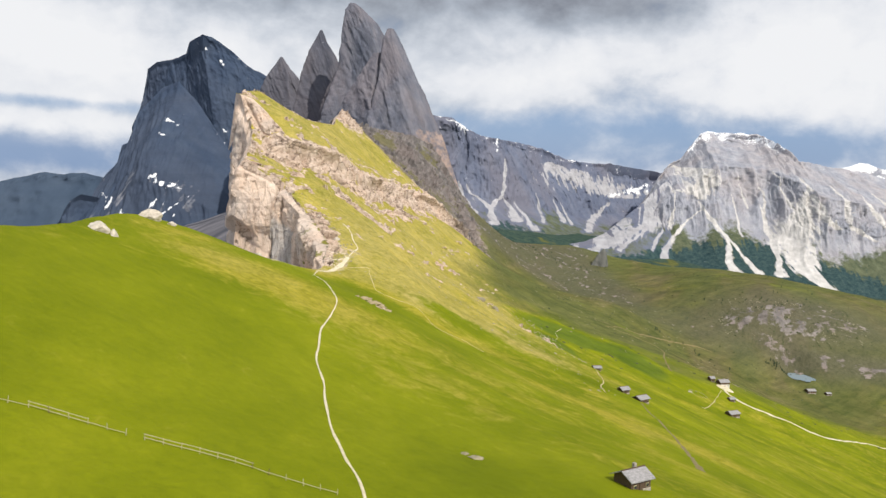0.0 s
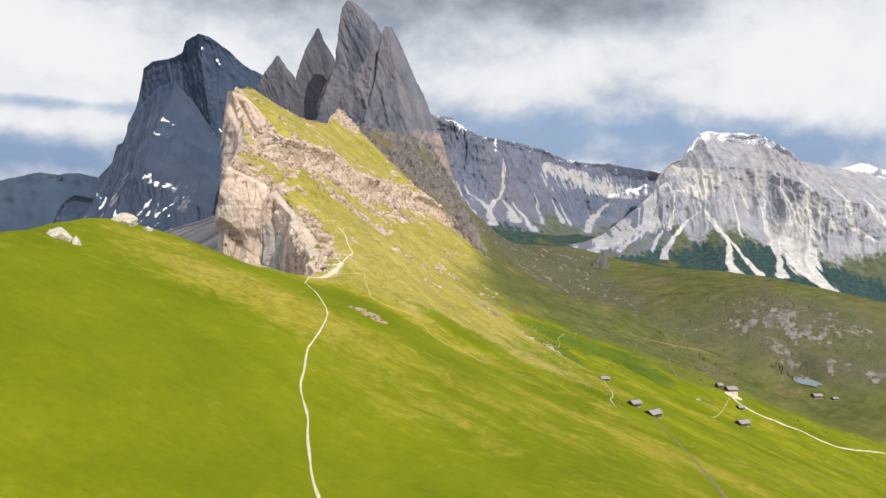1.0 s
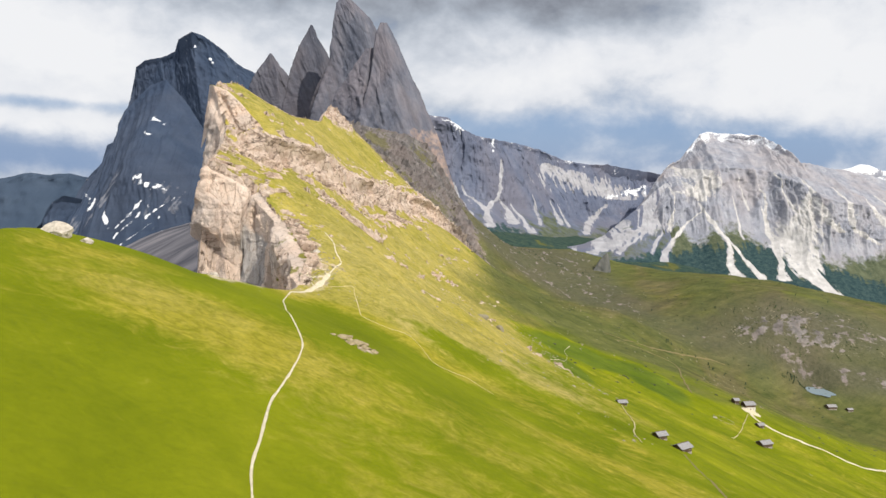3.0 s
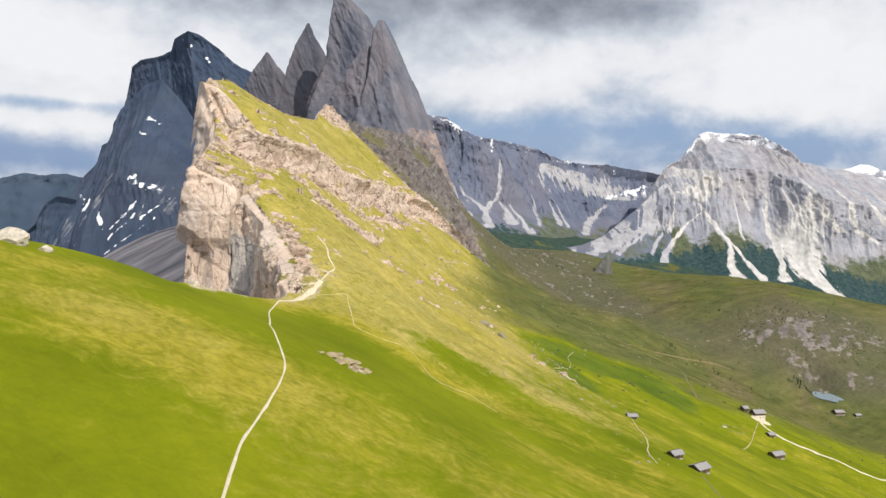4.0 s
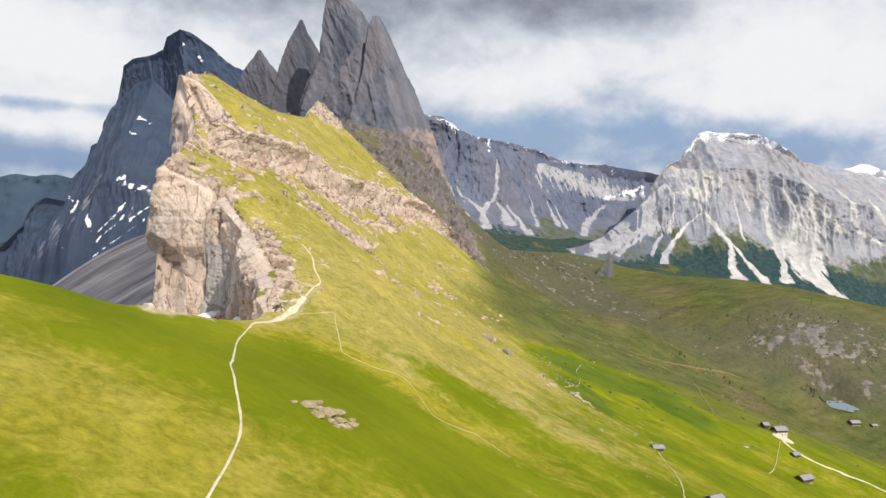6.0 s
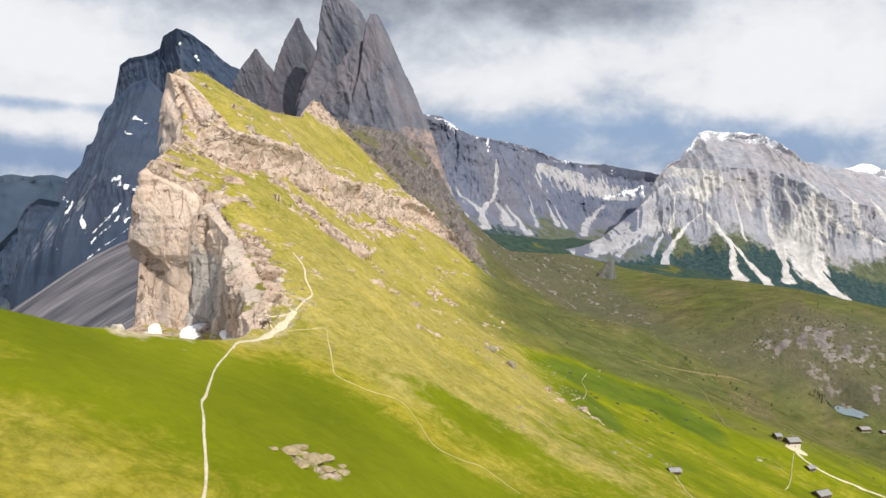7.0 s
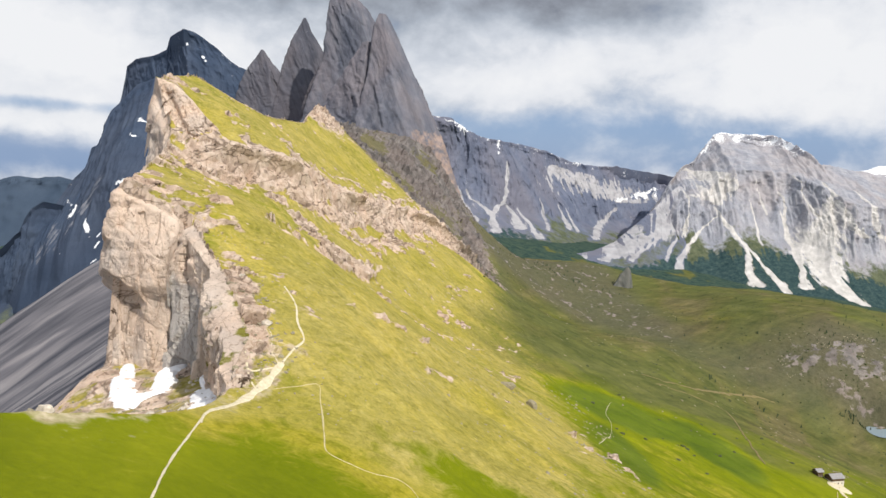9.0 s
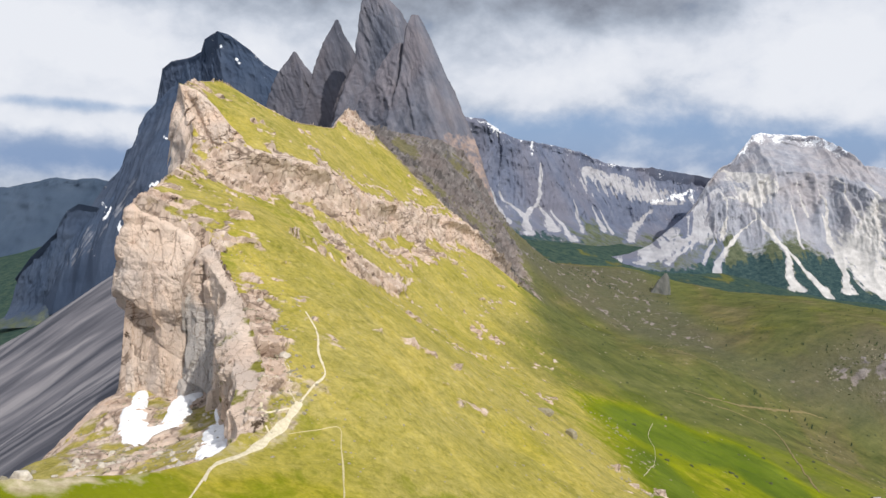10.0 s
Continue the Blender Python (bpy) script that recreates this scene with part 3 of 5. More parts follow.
def make_ground():
    gx = spaced([(-4800, 160), (-1500, 80), (-420, 10), (-230, 2.2), (-192, 1.15), (60, 1.15), (130, 1.6), (330, 4.5), (800, 13), (1800, 60), (4800, 200)])
    gy = spaced([(-300, 40), (60, 8), (150, 2.4), (400, 1.7), (470, 1.2), (880, 1.25), (1150, 2.6), (1700, 8), (2600, 40), (4900, 150)])
    x, y = np.meshgrid(gx, gy)
    z = ground_height(x, y)
    zx = np.gradient(z, axis=1) / np.gradient(x, axis=1)
    zy = np.gradient(z, axis=0) / np.gradient(y, axis=0)
    steep = np.hypot(zx, zy)
    d, run = to_line(x, y, CREST_XY)
    south = smooth(d, -3, 1)
    crag = smooth(y, 470, 560)
    rock = near_lines(x, y, OUTCROPS, (34, 20, 16, 30, 8, 20)) * 0.85 + smooth(steep, 0.85, 1.5) * 0.8 * crag * smooth(np.hypot(x - 576, y - 1172), 90, 130)
    d0, r0 = to_line(x, y, OUTCROPS[0])
    grain = 0.50 * fbm(r0 / 42, d0 / 11, z / 30, 5, 3, 0.6) + 0.55 * fbm(x / 10, y / 10, z / 8, 4, 4, 0.6)
    near = smooth(170 - 0.12 * (y - 600) - x, 0, 90)
    rock = rock + 2.3 * grain * crag * near - 0.20
    belt = np.exp(-((x - 600) / 150) ** 2 - ((y - 1262 - 0.12 * (x - 560)) / 46) ** 2)
    seam, along = to_line(x, y, [(470, 1288), (505, 1250), (551, 1208), (640, 1192), (740, 1180)])
    belt = np.maximum(belt, 0.75 * np.exp(-(seam / 20) ** 2) * smooth(along, 0, 30))
    spur = near_lines(x, y, [[(-63, 474), (-63, 496), (-78, 536)]], (18,))
    trod, along = to_line(x, y, [(-57, 440), (-53, 456), (-49, 467), (-46, 482), (-41, 506), (-49, 531), (-57, 546)])
    spur = spur * smooth(np.abs(trod), 2.5, 7) * smooth(y, 454, 466)
    rock = np.maximum(rock, 1.25 * smooth(spur, 0.1, 0.8) + 0.8 * grain - 0.1)
    rock = np.where(south > 0.5, rock, (0.60 * smooth(y, 410, 470) + 0.85 * fbm(x / 9, y / 13, 0, 5, 7, 0.6)) * (1 - smooth(-d, 40, 75)) + smooth(steep, 0.7, 1.2) * smooth(y, 440, 480))
    rock = rock * smooth(y, 300, 480) + (0.42 + 0.7 * fbm(x / 3, y / 3, 0, 3, 64)) * np.exp(-((x + 18) ** 2 / 90 + (y - 329) ** 2 / 70)) + belt ** 0.8 * (0.56 + 1.5 * fbm((x - 0.5 * y) / 13, y / 22, 0, 5, 63, 0.72))
    foot = smooth(y - 0.25 * (x + 124) + 25 * fbm(x / 50, y / 50, 0, 3, 85), 1050, 1120) * smooth(150 - x, 0, 90) * (1 - smooth(y, 2100, 2400)) * south
    rock = np.maximum(rock, foot * (0.62 + 0.8 * fbm(x / 40, y / 40, 0, 4, 83)))
    rough = smooth(y + 0.35 * x, 1380, 1480) * (1 - smooth(y, 1800, 1860)) * smooth(420 - x, 0, 80) * smooth(x, 40, 110)
    rock = np.maximum(rock, rough * (0.16 + 1.1 * fbm(x / 10, y / 16, 0, 5, 65, 0.7)))
    knob = np.exp(-((x + 118) / 32) ** 2 - ((y - 1085) / 55) ** 2)
    rock = np.maximum(rock, 1.1 * knob)
    grey = np.clip(foot - 0.8 * knob + 1.0 * belt ** 0.3 + 0.8 * rough, 0, 1)
    rock = np.clip(rock, 0, 1)
    body = smooth(rock, 0.35, 0.75) * np.where(south > 0.5, south, 0.55 * smooth(-d, 4, 9) * (1 - smooth(-d, 60, 90)) * (1 - smooth(y, 640, 700)))
    pick = body > 0.02
    bx, by, bz = x[pick], y[pick], z[pick]
    bd, br = d0[pick], r0[pick]
    beds = bd / 8.5 + 0.9 * fbm(br / 38, bd / 30, 0, 3, 88)
    beds = beds - np.floor(beds)
    beds = smooth(beds, 0.0, 0.72) * (1 - smooth(beds, 0.86, 1.0))
    blocks, joint = cells(bd / 7, br / 15, bz / 9, 87)
    chips, split = cells(bx / 3.6, by / 4.6, bz / 3.2, 89)
    lift = body[pick] * (2.4 * beds + 2.1 * blocks + 1.0 * chips - 0.3 - 1.2 * (1 - smooth(joint, 0, 0.14)) - 0.5 * (1 - smooth(split, 0, 0.1))) * (1 + 1.1 * foot[pick])
    for hx, hy, hr in ((-54, 845, 4.5), (-45, 906, 6), (-125, 736, 3.5), (-114, 745, 4), (-70, 839, 4.5), (-50, 848, 3.5), (-84, 803, 3), (-100, 785, 3)):
        lift = lift - 7.0 * np.exp(-((bx - hx) ** 2 + (by - hy) ** 2) / hr ** 2)
    z[pick] += 0.75 * lift
    lip = 8.5 * np.exp(-((d0 + 5 + 3 * fbm(r0 / 25, 0.5, 0, 3, 111)) / 2.6) ** 2) * smooth(fbm(r0 / 30, 2.5, 0, 3, 113), -0.25, 0.2) * smooth(r0, 20, 60) * south
    x, y = x.copy(), y.copy()
    x[pick] += 0.45 * lift
    y[pick] -= 0.50 * lift
    x, y = x + 0.7 * lip, y - 0.6 * lip
    rim, along = to_line(x, y, [(-112, 386), (-88, 384), (-77, 382), (-66, 387), (-60, 400), (-60, 440), (-63, 470)])
    beyond = -np.where(y < 466, np.minimum(d, rim), d) + 3 * fbm(x / 9, y / 9, 0, 4, 99)
    stony = smooth(beyond, -1, 4) * smooth(y + 5 * fbm(x / 12, y / 12, 0, 3, 98), 378, 388) * (1 - smooth(y, 640, 700)) * (1 - 0.48 * smooth(d, 0, 5) - 0.25 * smooth(fbm(x / 10, y / 7, 0, 3, 97), 0.0, 0.35))
    dry, lush = np.zeros_like(x), np.zeros_like(x)
    for cx, cy, a, b, turn in DRY:
        c, s = math.cos(radians(turn)), math.sin(radians(turn))
        u, v = (x - cx) * c + (y - cy) * s, -(x - cx) * s + (y - cy) * c
        dry = np.maximum(dry, np.exp(-(u / a) ** 2 - (v / b) ** 2))
    for cx, cy, a, b, turn in LUSH:
        c, s = math.cos(radians(turn)), math.sin(radians(turn))
        u, v = (x - cx) * c + (y - cy) * s, -(x - cx) * s + (y - cy) * c
        lush = np.maximum(lush, np.exp(-((u / a) ** 2 + (v / b) ** 2) ** 2))
    dry = dry * (1 - 0.35 * smooth(x, 20, 80))
    lush_shade = np.clip(smooth(lush, 0.3, 0.8) * smooth(x, 80, 120) * smooth(y, 520, 600), 0, 1)
    dry = np.clip(-0.8 * lush + 0.78 * dry + 0.14 + (0.10 + 0.32 * smooth(x, -25, 30) * smooth(y, 150, 260)) * fbm((0.78 * x - 0.62 * y) / 48, (0.62 * x + 0.78 * y) / 14, 0, 5, 41, 0.65) + 0.45 * fbm(x / 55, y / 55, 0, 3, 43) + 0.48 * smooth(y, 425, 460) * smooth(200 - x, 60, 160) + 0.30 * smooth(y, 680, 800) * smooth(170 - x, 0, 90) + 0.8 * (1 - south) * smooth(y, 385, 405), 0, 1)
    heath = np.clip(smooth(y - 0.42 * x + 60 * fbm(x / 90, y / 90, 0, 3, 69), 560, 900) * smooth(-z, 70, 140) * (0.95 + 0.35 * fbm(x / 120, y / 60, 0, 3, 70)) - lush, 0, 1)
    scree = np.where(south > 0.5, 0.0, smooth(-d, 45, 90) * (1.0 + 0.3 * fbm(x / 120, y / 120, 0, 4, 51)))
    forest = smooth(y, 1860, 1960) * smooth(x, -50, 100) * np.clip(1.0 + 1.2 * fbm(x / 80, y / 120, 0, 5, 67, 0.6), 0, 1) + smooth(-x, 800, 1100) * 0.9
    soil = 0.25 * fbm(x / 25, y / 9, 0, 3, 61) + 0.62 * stony * smooth(fbm(x / 7, y / 9, 0, 4, 96, 0.6), -0.5, 0.35) + 0.35 * np.exp(-((x + 60) / 4.5) ** 2 - ((y - 459) / 13) ** 2) + 0.45 * np.exp(-(trod / 4.0) ** 2) * smooth(y, 440, 455) * (1 - smooth(y, 492, 510))
    stones = np.clip(crag * smooth(170 - x, 0, 120) * (0.75 + 0.9 * fbm(x / 30, y / 30, 0, 3, 93)) + 0.8 * stony, 0, 1) * 0.9
    ob = sheet("ground", np.stack([x, y, z], -1), GROUND, masks={"rock": rock, "dry": dry, "heath": heath, "scree": scree, "forest": forest, "soil": soil, "grey": grey, "stones": stones, "lush_shade": lush_shade, "hay": np.clip(smooth(y + 12 * fbm(x / 20, y / 20, 0, 3, 45), 425, 455) * smooth(160 - x, 0, 100) + 0.6 * fbm(x / 35, y / 35, 0, 3, 46) - 0.1, 0, 1), "far": smooth(np.hypot(x + 40, y - 200), 180, 380)})
    hard = (body[:-1, :-1] + body[1:, 1:]) / 2 < 0.35
    ob.data.polygons.foreach_set("use_smooth", hard.reshape(-1))
    return ob, gx, gy, z


ground, GRID_X, GRID_Y, GRID_Z = make_ground()
tagged(ground, "sloping green alpine meadow with straw-coloured patches and rock", "ground", kind="structure")


def on_ground(x, y):
    """Height of the ground mesh itself."""
    i = np.clip(np.searchsorted(GRID_X, x) - 1, 0, len(GRID_X) - 2)
    j = np.clip(np.searchsorted(GRID_Y, y) - 1, 0, len(GRID_Y) - 2)
    u = (x - GRID_X[i]) / (GRID_X[i + 1] - GRID_X[i])
    v = (y - GRID_Y[j]) / (GRID_Y[j + 1] - GRID_Y[j])
    a, b, c, e = GRID_Z[j, i], GRID_Z[j, i + 1], GRID_Z[j + 1, i], GRID_Z[j + 1, i + 1]
    return a * (1 - u) * (1 - v) + b * u * (1 - v) + c * (1 - u) * v + e * u * v


# ---- the cliff under the crest ----
def resample(line, step):
    p = np.array(line, float)
    seg = np.hypot(*(p[1:, :2] - p[:-1, :2]).T)
    s = np.concatenate([[0], np.cumsum(seg)])
    t = np.arange(0, s[-1], step)
    return np.stack([np.interp(t, s, p[:, k]) for k in range(p.shape[1])], -1), t


def make_cliff():
    line, run = resample(CREST[10:26], 0.85)
    for k in range(3):
        line[3:-3, :2] = sum(line[3 + o:len(line) - 3 + o, :2] for o in range(-3, 4)) / 7
    tang = np.gradient(line[:, :2], axis=0)
    for k in range(12):
        tang[1:-1] = (tang[:-2] + tang[1:-1] + tang[2:]) / 3
    tang /= np.linalg.norm(tang, axis=1)[:, None]
    outw = np.stack([-tang[:, 1], tang[:, 0]], -1)
    rows = 150
    v = np.linspace(0, 1, rows)[:, None]
    top = ground_height(line[:, 0] - outw[:, 0] * 2.5, line[:, 1] - outw[:, 1] * 2.5)
    foot_x, foot_y = line[:, 0] + outw[:, 0] * 12, line[:, 1] + outw[:, 1] * 12
    foot = np.minimum(north_of(foot_x, foot_y) - 6, top - 4)
    z = top[None] + (foot - top)[None] * v
    height = np.clip(top - foot, 0, 90)[None]
    at = run[None] + 0 * v
    flank = smooth(at, 6, 30) * (1 - smooth(at, 76, 84))
    off = -3.0 + 4.5 * smooth(v, 0, 0.05) + 4.5 * smooth(at, 4, 16) * (1 - smooth(at, 74, 84)) * smooth(v, 0.0, 0.04) + height * (0.11 - 0.23 * flank) * v
    x = line[None, :, 0] + outw[None, :, 0] * off
    y = line[None, :, 1] + outw[None, :, 1] * off
    big = fbm(x / 40, y / 40, z / 60, 2, 71)
    blocks, joint = cells(x / 15, y / 15, z / 38, 73)
    slabs, crack = cells(x / 6.5, y / 6.5, z / 17, 77)
    chips, split = cells(x / 2.8, y / 2.8, z / 5.0, 79)
    at = run[None] + 2.0 * fbm(z / 14, x / 30, 0, 3, 81)
    edge = 86 - 27 * np.clip((v - 0.32) / 0.55, 0, 1)
    cleft = smooth(at, edge - 1.5, edge + 1.5) * (1 - smooth(at, 85, 88)) * smooth(v, 0.3, 0.36)
    buttress = (1 - smooth(at, edge - 3, edge + 1)) * smooth(at, 8, 26) * smooth(v, 0.0, 0.15)
    brow = 0.40 + 0.0080 * np.clip(156 - at, 0, 30) + 0.04 * fbm(at / 9, 0.5, 0, 3, 82)
    under = smooth(at, 139, 147) * (1 - smooth(at, 225, 260)) * smooth(v, brow, brow + 0.06)
    notch = np.exp(-((at - 108) / 6.0) ** 2) * smooth(v, 0.80, 0.84) * (1 - smooth(v, 0.90, 0.96)) + 1.4 * np.exp(-((at - 40) / 4.0) ** 2) * smooth(v, 0.55, 0.62) * (1 - smooth(v, 0.78, 0.86))
    bulge = np.exp(-((at - 134) / 13) ** 2) * smooth(v, 0.10, 0.25) * (1 - smooth(v, 0.42, 0.55))
    ledge = fbm(at / 60, (z + 0.10 * at) / 2.6, 0, 3, 80)
    grits, pore = cells(x / 1.7, y / 1.7, z / 1.9, 84)
    broken = 3.5 * big + 2.2 * blocks + 0.75 * slabs + 0.32 * chips + 0.16 * grits + 0.9 * ledge * (1 - smooth(v, 0.35, 0.6)) - 0.5 * (1 - smooth(joint, 0.0, 0.06)) - 0.25 * (1 - smooth(crack, 0.0, 0.06))
    push = (broken + 1.6 * buttress * (slabs + 0.7 * chips)) * (1 - 0.65 * smooth(at, 58, 66) * (1 - smooth(at, 84, 90))) * smooth(v, 0.0, 0.10) * smooth(height, 4, 40) - (cleft * (3 + 9 * np.clip((at - edge) / 20, 0, 1)) + 8 * under + 4.5 * notch - 6 * bulge) * smooth(height, 8, 26)
    x, y = x + outw[None, :, 0] * push - 1.0 * buttress, y + outw[None, :, 1] * push - 2.5 * buttress
    z = z + 1.0 * fbm(x / 7, y / 7, z / 7, 2, 79) * smooth(v, 0.02, 0.1)
    turf = np.clip((1 - smooth(v, 0.0, 0.03)) * 0.45 + 0.2 * smooth(v, 0.93, 1.0) + 0.55 * (1 - smooth(at, 50, 72)) * smooth(fbm(x / 7, y / 7, z / 5, 4, 86), -0.05, 0.3), 0, 1)
    dull = smooth(at + 9 * big, 84, 94) * (1 - smooth(at + 9 * big, 124, 134)) * smooth(v, 0.22, 0.42)
    return sheet("cliff", np.stack([x, y, z], -1)[:, ::-1], CLIFF, masks={"turf": turf[:, ::-1] * np.ones_like(x), "dull": dull[:, ::-1] * np.ones_like(x)}, soft=False)


cliff = tagged(make_cliff(), "pale tan dolomite cliff below a grassy crest", "cliff", kind="structure")


def make_head():
    """The blunt rock head at the upper end of the crest: a broken wall, undercut at its foot."""
    upper, run = resample([(-186, 778, 63), (-176, 750, 60.5), (-164, 749, 57), (-152, 747, 47), (-142, 744, 36), (-132, 748, 27)], 0.6)
    lower = [(-190, 770, 8), (-173, 737, 25), (-160, 730, 22.5), (-149, 727, 19.5), (-138, 735, 19), (-131, 748, 20)]
    low = np.stack([np.interp(np.linspace(0, 1, len(run)), np.linspace(0, 1, 6), [p[k] for p in lower]) for k in range(3)], -1)
    v = np.linspace(0, 1, 70)[:, None, None]
    p = upper[None] + (low - upper)[None] * v
    x, y, z = p[..., 0], p[..., 1], p[..., 2]
    v, at = v[..., 0], run[None] / run[-1]
    blocks, joint = cells(x / 9, y / 9, z / 14, 173)
    slabs, crack = cells(x / 4, y / 4, z / 7, 177)
    chips, split = cells(x / 1.8, y / 1.8, z / 2.2, 179)
    rift = np.exp(-((at - 0.42 - 0.22 * v) / 0.035) ** 2) * smooth(v, 0.1, 0.3)
    inside = smooth(at, 0.0, 0.10) * (1 - smooth(at, 0.86, 1.0)) * smooth(v, 0.0, 0.10)
    push = 1.5 * inside + inside * (2.0 * blocks + 1.2 * slabs + 0.5 * chips - 0.5 * (1 - smooth(joint, 0, 0.08)) - 4.0 * rift) - 4.5 * smooth(v, 0.80, 0.92) * inside - 4.0 * (1 - smooth(v, 0.0, 0.05)) - 5 * smooth(at, 0.9, 1.0)
    side = np.array((0.33, -0.94))
    x, y = x + side[0] * push, y + side[1] * push
    turf = np.clip(0.6 * (1 - smooth(v, 0.0, 0.06)) + 0.35 * smooth(at, 0.7, 1.0), 0, 1) * np.ones_like(x)
    return sheet("cliff_head", np.stack([x, y, z], -1)[:, ::-1], CLIFF, masks={"turf": turf[:, ::-1], "dull": 0 * turf}, soft=False)


tagged(make_head(), "blunt pale rock head crowning the grassy crest", "cliff", kind="structure")


# ---- rock towers ----
def tower(name, levels, y0, depth, seed, label, mat=None, steps=190, around=150, lean=0.0, snow=0.0, rough=1.0, bedding=0.42, faces=5, split=0.0, blush=0.0):
    """A rock tower: planed faces round a leaning core, cut by steep beds."""
    lv = np.array(levels, float)[::-1]
    zz = np.linspace(lv[0, 0], lv[-1, 0], steps)
    xl, xr = np.interp(zz, lv[:, 0], lv[:, 1]), np.interp(zz, lv[:, 0], lv[:, 2])
    a = np.linspace(0, 2 * math.pi, around, endpoint=False)[None]
    rng = random.Random(seed)
    radius = np.full(a.shape, 9.0)
    for n in range(faces):
        turn = 2 * math.pi * (n + rng.uniform(-0.28, 0.28)) / faces - 1.9
        c = np.cos(a - turn)
        radius = np.where(c > 0.05, np.minimum(radius, rng.uniform(0.78, 1.0) / np.maximum(c, 0.05)), radius)
    radius = np.minimum(radius, 1.5)
    cx, sy = radius * np.cos(a), radius * np.sin(a)
    cx = 2 * (cx - cx.min()) / (cx.max() - cx.min()) - 1
    mid, half = ((xl + xr) / 2)[:, None], ((xr - xl) / 2)[:, None]
    z = zz[:, None] + 0 * a
    k = (zz[-1] - z) / (zz[-1] - zz[0])
    x = mid + half * cx
    y = y0 + half * depth * sy - lean * k
    bed = x + bedding * z + 5 * fbm(x / 40, y / 40, z / 40, 2, seed + 1)
    flute = ridged(bed / 30 + seed, y / 70, z / 260, 4, seed, 0.6) - 0.45
    lump = fbm(bed / 55, y / 55, z / 110, 4, seed + 5)
    slab, joint = cells(bed / 20, y / 40, z / 240, seed + 9)
    chip, crack = cells(bed / 6.5, y / 22, z / 110, seed + 15)
    nick, gap = cells(bed / 4, y / 9, z / 16, seed + 19)
    r = np.minimum(half, 45.0)
    slope, fissure = cells((x + 0.9 * z) / 13, y / 26, (z - 0.9 * x) / 60, seed + 21)
    push = rough * r * (0.034 * flute + 0.10 * lump + 0.050 * slab + 0.024 * chip + 0.022 * slope + 0.012 * nick)
    edge = np.abs(cx) ** 3
    x = x + push * cx * (1 - 0.55 * edge)
    y = y + push * np.sign(sy) * np.minimum(np.abs(sy) * 1.6, 1.3)
    z = z + 3.0 * rough * fbm(x / 12, y / 12, z / 12, 3, seed + 13) * smooth(zz[-1] - z, 0, 20)
    flat = fbm(x / 18, y / 18, z / 9, 4, seed + 17)
    masks = {"snow": np.clip(snow * (flat + 0.3), 0, 1), "scree": np.clip(blush * smooth(cx + 0 * z, 0.1, 0.45) * smooth(k, 0.42, 0.52) * (1 - smooth(k, 0.76, 0.86)) + 0.25 * blush * flat, 0, 1), "turf": np.clip(0.75 * smooth(k, 0.62, 0.95) + 0.3 * flat - 0.1, 0, 1), "forest": 0 * z}
    pts = np.stack([x, y, z], -1)
    if not split:
        return tagged(sheet(name, pts, mat or TOWER, wrap=True, masks=masks), label, "rock tower", "rock towers", "")
    top = new(name)
    cut = int(steps * split)
    for piece, lo, hi in (("foot_wall", 0, cut + 1), ("upper_wall", cut, steps)):
        sheet(piece, pts[lo:hi], mat or TOWER, wrap=True, masks={key: np.broadcast_to(mk, z.shape)[lo:hi] for key, mk in masks.items()}, parent=top)
    return tagged(top, label, "rock tower", "rock towers", "")


tower("rock_spire", [(292, -430, -424), (265, -447, -405), (236, -468, -377), (206, -481, -367), (146, -497, -347), (41, -532, -305), (-60, -560, -280)], 2303, 0.8, 11, "reddish grey dolomite spire with a pointed top", mat=SHADED_TOWER)
tower("rock_spire", [(327, -282, -277), (302, -292, -266), (276, -304, -249), (250, -312, -235), (211, -322, -224), (146, -332, -198), (-11, -364, -138), (-90, -390, -120)], 2026, 0.8, 23, "slender cloud-shaded grey dolomite spire beside the main tower", snow=0.15, mat=SHADED_TOWER)
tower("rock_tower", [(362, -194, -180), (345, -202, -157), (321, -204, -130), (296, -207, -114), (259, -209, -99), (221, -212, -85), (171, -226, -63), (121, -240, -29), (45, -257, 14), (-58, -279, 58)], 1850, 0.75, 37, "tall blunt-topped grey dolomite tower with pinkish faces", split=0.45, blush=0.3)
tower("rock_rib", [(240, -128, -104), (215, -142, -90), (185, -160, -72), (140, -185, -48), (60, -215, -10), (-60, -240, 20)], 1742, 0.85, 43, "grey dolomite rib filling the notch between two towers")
tower("rock_rib", [(216, -214, -204), (198, -222, -198), (165, -236, -190), (123, -249, -180), (60, -264, -170), (-40, -285, -160)], 1838, 0.6, 47, "cloud-shaded grey dolomite shoulder with a snow fleck beside the tower", mat=SHADED_TOWER, snow=0.3)
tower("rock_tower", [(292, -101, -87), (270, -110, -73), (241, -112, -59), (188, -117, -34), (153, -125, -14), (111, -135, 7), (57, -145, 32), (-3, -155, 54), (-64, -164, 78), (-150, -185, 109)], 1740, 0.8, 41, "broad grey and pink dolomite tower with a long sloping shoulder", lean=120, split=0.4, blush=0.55)


